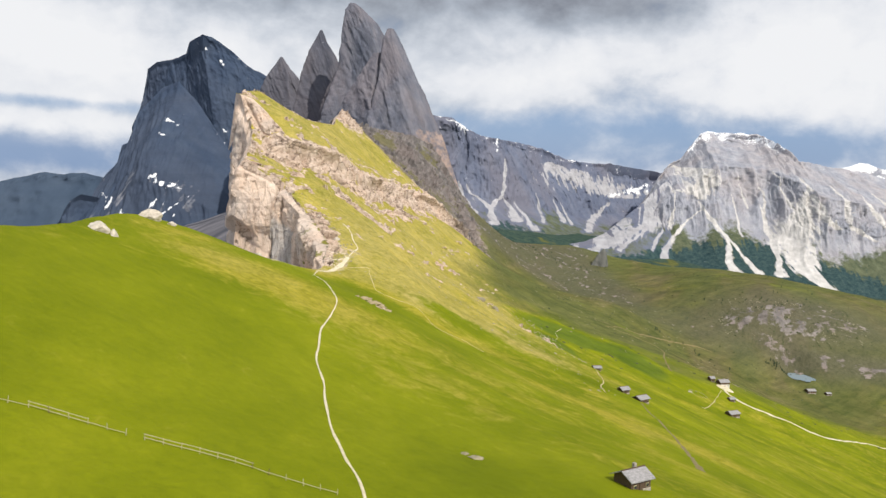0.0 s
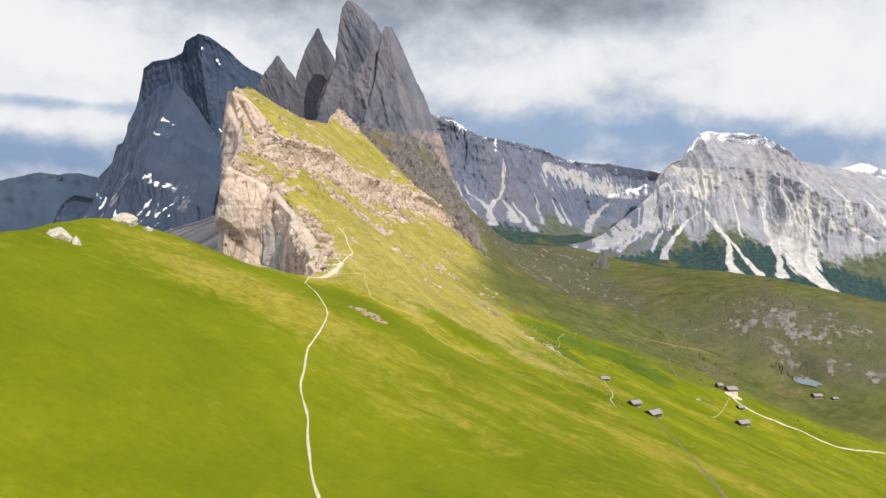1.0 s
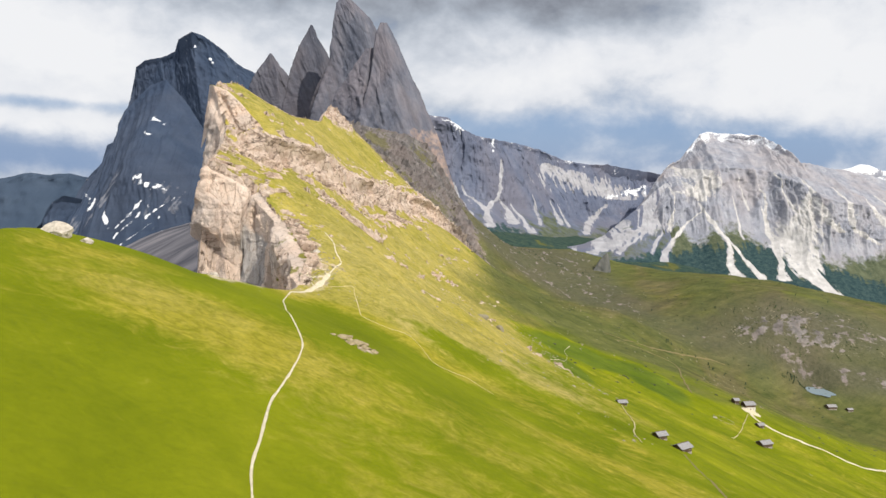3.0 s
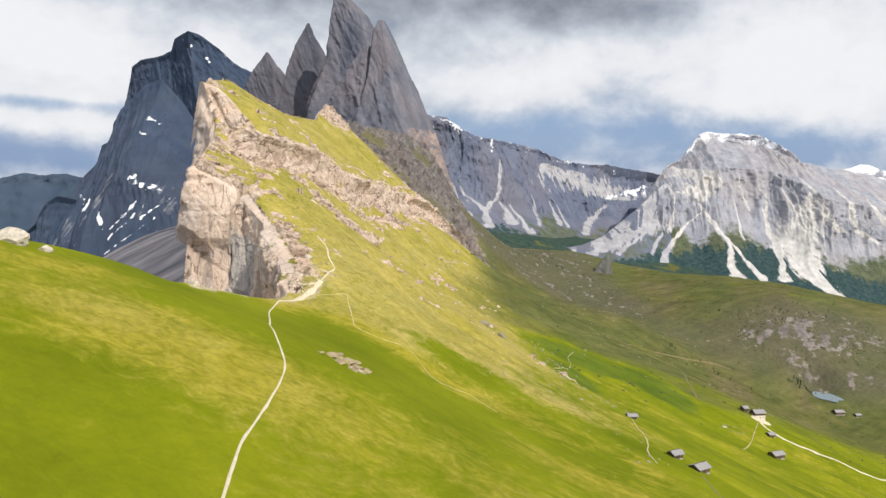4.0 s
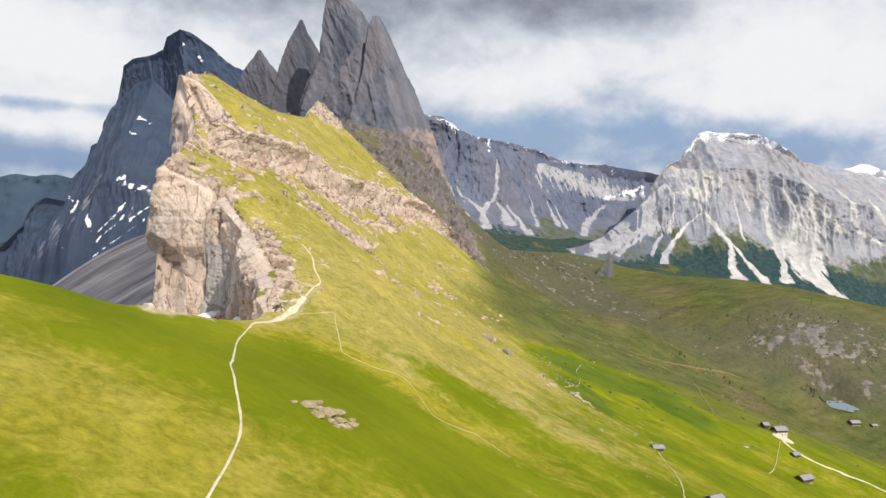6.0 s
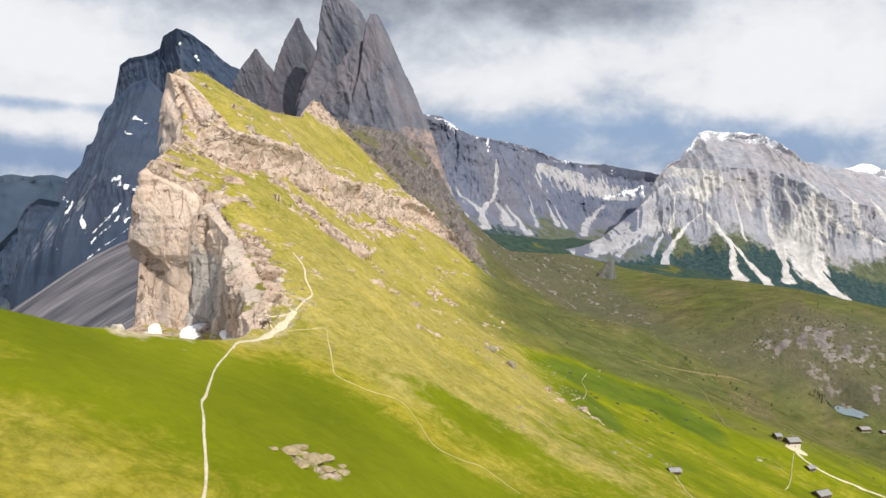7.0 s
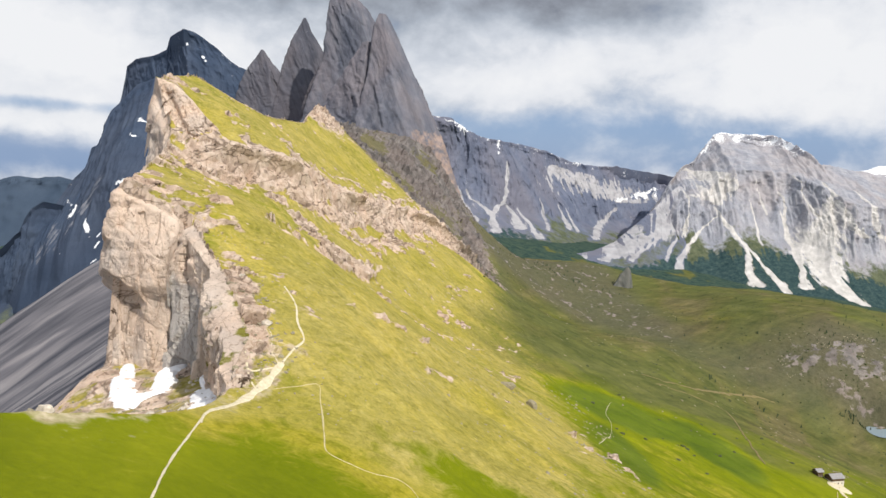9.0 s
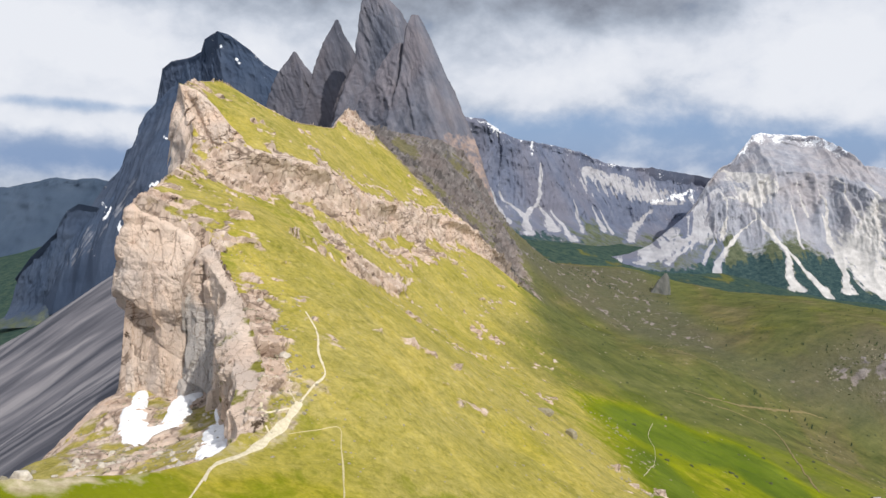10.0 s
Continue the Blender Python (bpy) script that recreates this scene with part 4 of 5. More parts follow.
# ---- mountains ----
# loose stone and snow on the far slopes: x, height, half width, from the top down
MASSIF_SNOWS = [
    [(-815, -62, 10), (-800, -72, 34), (-772, -84, 46), (-740, -92, 20)], [(-1029, -132, 4), (-1005, -146, 17), (-985, -152, 6)], [(-958, -136, 3), (-972, -168, 8)], [(-905, -172, 5), (-893, -196, 16), (-880, -204, 5)],
    [(-790, -130, 4), (-812, -160, 12), (-838, -190, 8), (-860, -215, 3)], [(-760, -140, 3), (-800, -185, 7), (-850, -232, 3)], [(-720, -170, 2), (-790, -225, 4), (-850, -270, 2)], [(-709, -205, 2), (-800, -300, 3)],
    [(-862, 118, 5), (-842, 112, 14), (-826, 104, 5)], [(-862, 70, 2), (-846, 66, 8)], [(-985, 480, 6), (-972, 462, 7)], [(-905, 412, 8), (-890, 400, 6)], [(-700, -118, 3), (-760, -170, 6)],
]
RANGE_FANS = [
    [(351, 60, 3), (351, 23, 6), (335, -96, 8), (279, -140, 12)], [(170, -60, 3), (185, -88, 7), (230, -115, 10), (267, -140, 12), (283, -205, 24)], [(335, -110, 3), (370, -150, 12), (390, -195, 22)],
    [(390, -130, 3), (406, -150, 6), (435, -185, 9), (462, -225, 18)], [(505, -90, 2), (512, -117, 4), (513, -202, 10)], [(600, -100, 2), (607, -130, 5), (633, -205, 14)], [(640, -130, 2), (651, -154, 4), (677, -215, 12)],
    [(600, 60, 30), (690, 20, 130), (800, -20, 150), (960, -60, 190), (1060, -95, 90)], [(946, -129, 13), (758, -246, 24)], [(130, -50, 3), (160, -110, 10), (190, -170, 20)],
]
RANGE_SNOWS = [[(1270, -10, 20), (1180, -45, 60), (1060, -75, 80), (960, -90, 40)], [(110, 205, 20), (160, 175, 35)], [(300, 150, 10), (310, 100, 12)]]
MOUNTAIN_FANS = [
    [(1160, -106, 3), (1126, -130, 5), (1060, -180, 7), (1004, -227, 10), (950, -285, 20), (935, -320, 22)], [(1150, -80, 3), (1160, -106, 6), (1204, -177, 10), (1215, -234, 9), (1190, -290, 16), (1185, -330, 26)],
    [(1190, -150, 2), (1212, -195, 6), (1237, -251, 8), (1267, -303, 13), (1281, -345, 22)], [(1400, -80, 3), (1407, -126, 6), (1402, -227, 9), (1388, -281, 13), (1355, -330, 24)],
    [(1575, 40, 5), (1564, -4, 10), (1527, -93, 28), (1490, -165, 58), (1470, -215, 62), (1466, -241, 58), (1467, -311, 48), (1499, -355, 30), (1530, -375, 18)],
    [(1571, -25, 5), (1578, -80, 14), (1600, -125, 30), (1659, -150, 22)], [(1712, 20, 5), (1706, -60, 12), (1700, -124, 14), (1745, -160, 18), (1805, -190, 12)], [(1827, -16, 5), (1849, -100, 16), (1880, -150, 14)],
    [(1130, 75, 26), (1190, 62, 62), (1200, 20, 56), (1150, -38, 58), (1160, -60, 20)], [(1300, -40, 2), (1292, -130, 3), (1285, -200, 4)], [(1060, -20, 3), (1040, -110, 4), (1000, -190, 8)],
    [(1345, 40, 2), (1340, -20, 3), (1352, -90, 4)], [(1420, 10, 2), (1425, -60, 4), (1412, -110, 5)], [(1480, 60, 2), (1490, -20, 5), (1500, -80, 8)], [(1960, -10, 7), (1930, -120, 26)],
]
APRON_FANS = [[(960, -140, 6), (876, -191, 22), (800, -225, 34), (741, -255, 40), (660, -275, 20)], [(1010, -222, 6), (950, -285, 18), (930, -330, 22)], [(980, -130, 3), (880, -210, 8), (760, -270, 10)], [(1060, -90, 2), (980, -190, 6), (900, -270, 8)]]

def fan_mask(x, z, fans):
    """1 inside the fans of loose stone: each a line of x, height and half width, from its apex down."""
    best = np.zeros_like(x)
    wob = 22 * fbm(x / 46, z / 30, 0, 5, 207, 0.62)
    gate = 0.45 * fbm((x + 0.3 * z) / 11, z / 34, 0, 4, 209, 0.6)
    for fan in fans:
        f = np.array(fan[::-1], float)
        xc, w = np.interp(z, f[:, 1], f[:, 0]), np.interp(z, f[:, 1], f[:, 2])
        inside = smooth(z, f[0, 1] - 14, f[0, 1]) * (1 - smooth(z, f[-1, 1], f[-1, 1] + 14))
        best = np.maximum(best, np.clip(1.05 - 0.55 * np.abs(x + wob * np.clip(w / 18, 0.35, 1.0) - xc) / w + gate * (1 + 1.6 * smooth(w, 50, 120)), 0, 1) * inside)
    return best


def mountain(name, ridge, foot, mat, seed, label, cols=300, rows=120, apron=0.42, flute=60.0, flutes=150.0, snow=0.0, screes=0.6, forest=0.0, turf=0.0, wall=0.28, ledge=0.16, fans=(), snows=(), facets=0.0, slant=0.0, cap=0.0, cap_from=0.0, profile=None):
    """A range: a ridge line and a foot line, fluted walls over aprons of scree, and a back slope."""
    rg, ft = np.array(ridge, float), np.array(foot, float)
    u = np.linspace(0, 1, cols)
    arc = np.concatenate([[0], np.cumsum(np.linalg.norm(np.diff(rg, axis=0), axis=1))])
    top = np.stack([np.interp(u * arc[-1], arc, rg[:, k]) for k in range(3)], -1)
    fa = np.concatenate([[0], np.cumsum(np.linalg.norm(np.diff(ft, axis=0), axis=1))])
    low = np.stack([np.interp(u * fa[-1], fa, ft[:, k]) for k in range(3)], -1)
    v = np.linspace(0, 1, rows)[:, None]
    side = np.where(v < apron, v / apron * (1 - wall), 1 - wall + (v - apron) / (1 - apron) * wall)
    side = 0.75 * side + 0.25 * v
    if profile:
        side = np.interp(v, [a for a, b in profile], [b for a, b in profile])
    x = low[None, :, 0] + (top - low)[None, :, 0] * side
    y = low[None, :, 1] + (top - low)[None, :, 1] * side
    z = low[None, :, 2] + (top - low)[None, :, 2] * v
    run = (u * arc[-1])[None] + 0 * v
    warp = 0.9 * flutes * fbm(x / (flutes * 1.6), z / (flutes * 1.6), 0, 4, seed + 3)
    f = ridged((run + warp) / flutes, z / (flutes * 3.0), 0.3, 4, seed)
    g = ridged((run + warp) / (flutes * 0.30), z / (flutes * 0.9), 0.7, 4, seed + 7)
    big = fbm(run / (flutes * 2.6), z / (flutes * 2.0), 0, 3, seed + 31)
    strata = fbm(run / 300, (z + 0.08 * run + 12 * big) / 20, 0, 3, seed + 9)
    strength = 0.6 + 0.8 * smooth(fbm(run / 260, z / 200, 0, 2, seed + 33), -0.4, 0.4)
    rim = 1 - smooth(v, 0.95, 1.0)
    walls = smooth(v, apron * 0.55, apron * 1.15) * rim
    blocks, joint = cells(run / (flutes * 0.8), z / (flutes * 1.1), 0.4, seed + 41)
    slabs, crack = cells((run + 0.4 * z) / (flutes * 0.22), z / (flutes * 0.30), 0.6, seed + 43)
    pillars = ridged((run + 0.7 * warp) / (flutes * 0.55), z / (flutes * 4.0), 0.9, 3, seed + 45, 0.45)
    small = fbm(run / 17, z / 24, 0, 4, seed + 47, 0.6)
    broken = 0.12 * blocks + 0.06 * slabs + 0.60 * (pillars - 0.45) + 0.28 * small
    push = walls * flute * broken + walls * strength * 0.46 * (flute * (f - 0.35) + 0.40 * flute * (g - 0.4)) + rim * smooth(v, 0.0, 0.3) * (ledge * flute * strata * smooth(v, 0.55, 0.75) + facets * (big - 0.3))
    push = push + (1 - walls) * smooth(v, 0.02, 0.2) * rim * flute * 0.30 * (f - 0.3)
    y = y - push
    z = z + 0.11 * flute * fbm(run / 36, y / 36, 0, 4, seed + 11) * smooth(v, 0.1, 0.9)
    gully = 1 - smooth(f, 0.12, 0.5)
    loose = fan_mask(x, z, fans)
    m_scree = screes * (gully * 0.9 * (1 - smooth(v, apron * 0.9, apron * 1.9)) * smooth(v, apron * 0.5, apron * 0.8) + 0.35 * smooth(v, apron * 0.55, apron) * (1 - smooth(v, apron, apron * 1.5)))
    streak = fbm((run + slant * z) / 13, z / 130, 0, 3, seed + 51)
    m_scree = np.clip(np.maximum(m_scree + screes * 0.75 * streak * smooth(v, 0.0, apron * 0.3) * (1 - smooth(v, apron, apron * 1.4)), loose + 0.25 * streak * (loose > 0.05)), 0, 1)
    m_for = np.clip(forest * (1 - smooth(v + 0.09 * big + 0.05 * streak, apron * 0.20, apron * 0.62)) * (1 - smooth(loose, 0.25, 0.6)) * 1.2, 0, 1)
    m_turf = np.clip(turf * smooth(0.9 - v / apron * 0.6 + 0.5 * big, 0.1, 0.6) * (1 - smooth(v, apron, apron * 1.5)) * (1 - loose), 0, 1)
    m_snow = np.clip(snow * (0.22 + 0.5 * smooth(v, 0.8, 1.0) + 0.9 * fbm(run / 60, z / 15, 0, 4, seed + 19)), 0, 1)
    m_snow = np.maximum(m_snow, fan_mask(x, z, snows) * np.clip(0.58 + 0.5 * fbm(run / 22, z / 14, 0, 3, seed + 71), 0.2, 0.8))
    m_snow = np.maximum(m_snow, cap * smooth(v, 0.86, 0.97) * smooth(z, cap_from - 25, cap_from + 15) * (0.75 + 0.7 * fbm(run / 50, v * 30, 0, 3, seed + 57)))
    back = 26
    b = np.linspace(0, 1, back + 1)[1:, None]
    away = np.stack([top[:, 0] * 0.06, np.full(cols, 330.0)], -1)
    bx = x[-1:] + b * away[None, :, 0]
    by = y[-1:] + b * away[None, :, 1]
    bz = z[-1:] - (b ** 0.8) * (z[-1:] - low[None, :, 2]) * 1.0 + 14 * fbm(bx / 60, by / 60, 0, 3, seed + 23) * smooth(b, 0.0, 0.2)
    pts = np.concatenate([np.stack([x, y, z], -1), np.stack([bx, by, bz], -1)])
    masks = {}
    for key, mk in (("scree", m_scree), ("forest", m_for), ("turf", m_turf), ("snow", m_snow)):
        mk = mk * np.ones_like(x)
        masks[key] = np.concatenate([mk, np.repeat(mk[-1:], back, 0)])
    ob = sheet(name, pts, mat, masks=masks)
    ob.data.polygons.foreach_set("use_smooth", np.repeat(np.arange(rows + back - 1) < rows - 4, cols - 1))
    return tagged(ob, label, "mountain", "", "structure")


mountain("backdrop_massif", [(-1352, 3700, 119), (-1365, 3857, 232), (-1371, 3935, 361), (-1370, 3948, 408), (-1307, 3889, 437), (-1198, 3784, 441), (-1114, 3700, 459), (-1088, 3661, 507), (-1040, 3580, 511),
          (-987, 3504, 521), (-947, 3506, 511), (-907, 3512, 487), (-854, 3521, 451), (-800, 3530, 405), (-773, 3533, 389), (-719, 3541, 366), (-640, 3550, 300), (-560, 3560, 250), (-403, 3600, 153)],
         [(-1330, 3350, -120), (-1150, 3250, -120), (-950, 3150, -100), (-700, 3150, -100), (-300, 3300, -100)], SHADED_PEAK, 101,
         "cloud-shaded dolomite massif, blue with haze, with a sheer blunt summit", cols=380, rows=170, apron=0.2, flute=30, flutes=170, snow=0.22, screes=0.0, facets=34, ledge=0.08, snows=MASSIF_SNOWS)
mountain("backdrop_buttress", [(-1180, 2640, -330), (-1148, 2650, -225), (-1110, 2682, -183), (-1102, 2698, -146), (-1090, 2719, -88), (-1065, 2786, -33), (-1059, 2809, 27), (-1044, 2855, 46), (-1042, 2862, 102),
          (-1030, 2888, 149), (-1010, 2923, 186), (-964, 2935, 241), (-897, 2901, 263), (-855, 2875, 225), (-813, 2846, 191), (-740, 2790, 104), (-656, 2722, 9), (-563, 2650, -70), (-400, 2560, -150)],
         [(-1190, 2500, -460), (-1080, 2380, -430), (-920, 2260, -400), (-760, 2200, -380), (-560, 2180, -330), (-380, 2260, -280)], SHADED_PEAK, 107,
         "cloud-shaded, haze-blue buttress with snow flecks above streaked scree", cols=380, rows=190, apron=0.45, flute=26, flutes=150, snow=0.16, screes=0.38, facets=40, ledge=0.08, slant=-1.2,
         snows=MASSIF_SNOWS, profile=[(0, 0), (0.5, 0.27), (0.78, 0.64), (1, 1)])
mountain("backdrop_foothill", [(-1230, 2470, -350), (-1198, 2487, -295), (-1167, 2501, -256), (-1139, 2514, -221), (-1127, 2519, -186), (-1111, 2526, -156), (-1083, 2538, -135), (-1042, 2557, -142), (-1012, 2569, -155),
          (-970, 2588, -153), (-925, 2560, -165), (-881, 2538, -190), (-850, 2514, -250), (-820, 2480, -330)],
         [(-1260, 2380, -480), (-1100, 2360, -460), (-950, 2350, -450), (-830, 2380, -430)], SHADED_PEAK, 113,
         "low cloud-shaded rock buttress with olive turf and snow flecks", cols=170, rows=80, apron=0.2, flute=26, flutes=90, snow=0.12, screes=0.1, turf=0.5, facets=40, snows=MASSIF_SNOWS)
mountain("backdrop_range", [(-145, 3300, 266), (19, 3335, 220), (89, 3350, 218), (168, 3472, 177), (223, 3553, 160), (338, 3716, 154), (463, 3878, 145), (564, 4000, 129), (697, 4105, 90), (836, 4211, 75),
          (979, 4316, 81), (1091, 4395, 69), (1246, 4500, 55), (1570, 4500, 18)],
         [(-200, 3050, -240), (287, 3100, -265), (556, 3120, -315), (760, 3330, -350), (900, 3600, -330), (1080, 3900, -300), (1400, 4000, -290)], HAZY_GREY_PEAK, 131,
         "grey plateau range tinted blue by haze, with snow on its rim", cols=480, rows=190, apron=0.36, flute=44, flutes=130, snow=0.24, screes=0.25, forest=0.55, turf=0.6, facets=80, ledge=0.04, slant=0.25, cap=0.34, cap_from=60,
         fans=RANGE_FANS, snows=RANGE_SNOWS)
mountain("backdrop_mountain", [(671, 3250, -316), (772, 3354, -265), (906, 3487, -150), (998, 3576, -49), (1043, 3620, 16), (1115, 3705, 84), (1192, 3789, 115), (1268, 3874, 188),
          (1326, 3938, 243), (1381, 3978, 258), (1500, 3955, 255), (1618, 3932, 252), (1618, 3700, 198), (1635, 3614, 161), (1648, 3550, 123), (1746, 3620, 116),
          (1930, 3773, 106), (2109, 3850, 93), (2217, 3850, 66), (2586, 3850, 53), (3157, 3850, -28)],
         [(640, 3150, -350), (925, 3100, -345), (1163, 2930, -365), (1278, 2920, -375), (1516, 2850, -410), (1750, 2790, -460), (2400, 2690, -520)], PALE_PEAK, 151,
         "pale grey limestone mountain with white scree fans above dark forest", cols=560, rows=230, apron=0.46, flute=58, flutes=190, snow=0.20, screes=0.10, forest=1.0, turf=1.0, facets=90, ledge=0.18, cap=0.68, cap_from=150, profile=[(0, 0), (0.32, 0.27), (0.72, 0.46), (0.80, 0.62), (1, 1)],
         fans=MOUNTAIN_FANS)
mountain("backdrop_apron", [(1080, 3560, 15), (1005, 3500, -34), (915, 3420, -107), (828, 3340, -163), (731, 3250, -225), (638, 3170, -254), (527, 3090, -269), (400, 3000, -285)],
         [(1080, 3120, -330), (980, 3060, -345), (860, 2980, -340), (760, 2930, -330), (650, 2900, -320), (560, 2880, -310), (470, 2860, -305), (380, 2840, -300)], HAZY_GREY_PEAK, 161,
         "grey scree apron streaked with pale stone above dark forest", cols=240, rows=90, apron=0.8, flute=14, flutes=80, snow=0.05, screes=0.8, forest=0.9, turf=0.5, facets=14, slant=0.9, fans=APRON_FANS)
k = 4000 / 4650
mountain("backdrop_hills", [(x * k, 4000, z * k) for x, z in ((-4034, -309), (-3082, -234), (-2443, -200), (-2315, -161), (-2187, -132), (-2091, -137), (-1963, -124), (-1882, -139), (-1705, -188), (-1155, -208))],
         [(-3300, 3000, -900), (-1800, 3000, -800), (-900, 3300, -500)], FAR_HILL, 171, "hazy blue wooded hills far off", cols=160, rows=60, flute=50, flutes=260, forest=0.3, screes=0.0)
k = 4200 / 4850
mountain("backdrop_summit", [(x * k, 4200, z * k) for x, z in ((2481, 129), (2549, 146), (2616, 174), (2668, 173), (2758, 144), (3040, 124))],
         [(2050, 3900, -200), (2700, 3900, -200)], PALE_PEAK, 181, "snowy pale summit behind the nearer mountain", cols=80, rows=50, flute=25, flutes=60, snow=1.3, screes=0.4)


# ---- things ----
WOOD = plain_material("weathered_dark_timber", (0.045, 0.028, 0.018), (0.12, 0.075, 0.045), 2.5, 0.85, (1, 1, 4))
SHINGLE = plain_material("grey_wooden_shingles", (0.17, 0.165, 0.17), (0.36, 0.35, 0.355), 1.6, 0.85, (1, 1, 3), 0.05)
RENDERED = plain_material("pale_rendered_wall", (0.50, 0.46, 0.40), (0.66, 0.62, 0.55), 1.0, 0.9)
STONE = plain_material("rough_stone", (0.20, 0.18, 0.155), (0.42, 0.38, 0.33), 1.2, 0.92, (1, 1, 1), 0.1)
PALE_STONE = plain_material("sunlit_pale_boulder", (0.34, 0.30, 0.25), (0.62, 0.56, 0.48), 0.7, 0.92, (1, 1, 1), 0.25)
PEBBLE = plain_material("greyed_tan_stone", (0.17, 0.15, 0.095), (0.34, 0.30, 0.21), 1.4, 0.92, (1, 1, 1), 0.15)
LICHEN_ROCK = plain_material("lichen_grey_rock", (0.075, 0.082, 0.078), (0.17, 0.168, 0.155), 0.16, 0.92, (1, 1, 0.5), 1.0)
OUTCROP = plain_material("reddish_brown_outcrop", (0.21, 0.165, 0.085), (0.40, 0.325, 0.20), 1.1, 0.93, (1, 1, 1), 0.2)
FENCE_WOOD = plain_material("bleached_fence_wood", (0.27, 0.25, 0.13), (0.42, 0.385, 0.22), 4.0, 0.9)
GLASS = plain_material("dark_window_pane", (0.02, 0.025, 0.03), (0.04, 0.045, 0.05), 1.0, 0.15)
SNOW = plain_material("old_wind_packed_snow", (0.72, 0.73, 0.76), (0.90, 0.90, 0.92), 0.5, 0.7, (1, 1, 1), 0.15)
NEEDLES = plain_material("dark_conifer_needles", (0.010, 0.022, 0.010), (0.035, 0.06, 0.022), 2.0, 0.9, (1, 1, 1), 0.2)


def water_material():
    m, t, bsdf = material("still_tarn_water")
    bsdf.inputs["Base Color"].default_value = (0.24, 0.31, 0.36, 1)
    bsdf.inputs["Roughness"].default_value = 0.06
    bsdf.inputs["IOR"].default_value = 1.33
    relief(t, bsdf, noise_fac(t, 0.6, 4.0, 0.5), 0.03, 0.3)
    return m


WATER = water_material()


def part(name, bm, mat, parent, label=""):
    me = bpy.data.meshes.new(name)
    bm.to_mesh(me)
    bm.free()
    me.materials.append(mat)
    ob = new(name, me)
    ob.parent = parent
    if label:
        ob["label"] = label
    return ob


def box(bm, lo, hi, bevel=0.0):
    size = [b - a for a, b in zip(lo, hi)]
    mid = [(a + b) / 2 for a, b in zip(lo, hi)]
    r = bmesh.ops.create_cube(bm, size=1.0, matrix=Matrix.Translation(mid) @ Matrix.Diagonal((*size, 1)))
    if bevel:
        edges = list({e for v in r["verts"] for e in v.link_edges})
        bmesh.ops.bevel(bm, geom=edges, offset=bevel, segments=1, affect="EDGES")


def prism(bm, section, y0, y1):
    """A section in x, z drawn out along y."""
    a = [bm.verts.new((x, y0, z)) for x, z in section]
    b = [bm.verts.new((x, y1, z)) for x, z in section]
    n = len(section)
    bm.faces.new(a[::-1])
    bm.faces.new(b)
    for i in range(n):
        bm.faces.new((a[i], a[(i + 1) % n], b[(i + 1) % n], b[i]))
    bmesh.ops.recalc_face_normals(bm, faces=bm.faces)


def smooth_line(points, step):
    """A flowing line through plan points."""
    p = np.array(points, float)
    p = np.vstack([2 * p[0] - p[1], p, 2 * p[-1] - p[-2]])
    out = []
    for a, b, c, d in zip(p[:-3], p[1:-2], p[2:-1], p[3:]):
        n = max(2, int(np.linalg.norm(c - b) / step))
        t = np.linspace(0, 1, n, endpoint=False)[:, None]
        out.append(0.5 * (2 * b + (c - a) * t + (2 * a - 5 * b + 4 * c - d) * t ** 2 + (3 * b - a - 3 * c + d) * t ** 3))
    return np.vstack(out + [p[-2:-1]])


def trail(name, points, width, label, lift=0.14, seed=0, mat=None):
    """A trodden strip that lies on the ground."""
    line = smooth_line(points, 1.2)
    n = np.arange(len(line))
    line = line + np.stack([value_noise(n / 9.0, 0.5, 0, seed + 1), value_noise(n / 9.0, 7.5, 0, seed + 2)], -1) * 0.3
    tang = np.gradient(line, axis=0)
    tang /= np.linalg.norm(tang, axis=1)[:, None] + 1e-9
    nrm = np.stack([tang[:, 1], -tang[:, 0]], -1)
    w = np.interp(n / max(1, len(n) - 1), np.linspace(0, 1, len(width)), width) if isinstance(width, list) else np.full(len(n), width)
    w = w * (1 + 0.28 * value_noise(n / 5.0, 3.0, 0, seed + 3) + 0.2 * value_noise(n / 2.0, 8.0, 0, seed + 5))
    rows = []
    for k, up in ((-0.5, 0.02), (-0.36, 1.0), (0.0, 0.75), (0.36, 1.0), (0.5, 0.02)):
        q = line + nrm * (w * k)[:, None]
        rows.append(np.stack([q[:, 0], q[:, 1], on_ground(q[:, 0], q[:, 1]) + lift * up], -1))
    ob = sheet(name, np.stack(rows), mat or PATH_DIRT)
    return tagged(ob, label, "path", "", "structure")


trail("path_1", [(-4, 100), (-8, 124), (-12, 136), (-17, 156), (-22, 185), (-26, 203), (-28, 221), (-30, 242), (-30, 268), (-31, 292), (-36, 313), (-43, 338), (-49, 369), (-55, 405), (-58, 438), (-57, 447), (-53, 458)],
      0.52, "narrow pale footpath winding up the green pasture to the saddle", seed=1)
trail("path_2", [(-57, 430), (-58, 440), (-55, 452), (-51, 466), (-48, 476), (-46, 486)], [0.6, 0.8, 1.3, 2.8, 3.6, 1.8], "broad worn gravel patch on the saddle below the cliff", lift=0.2, seed=2)
trail("path_3", [(-47, 482), (-44, 496), (-42, 506), (-46, 518), (-49, 531), (-56, 545)], 0.8, "thin footpath climbing the dry grass beside the cliff", seed=3)
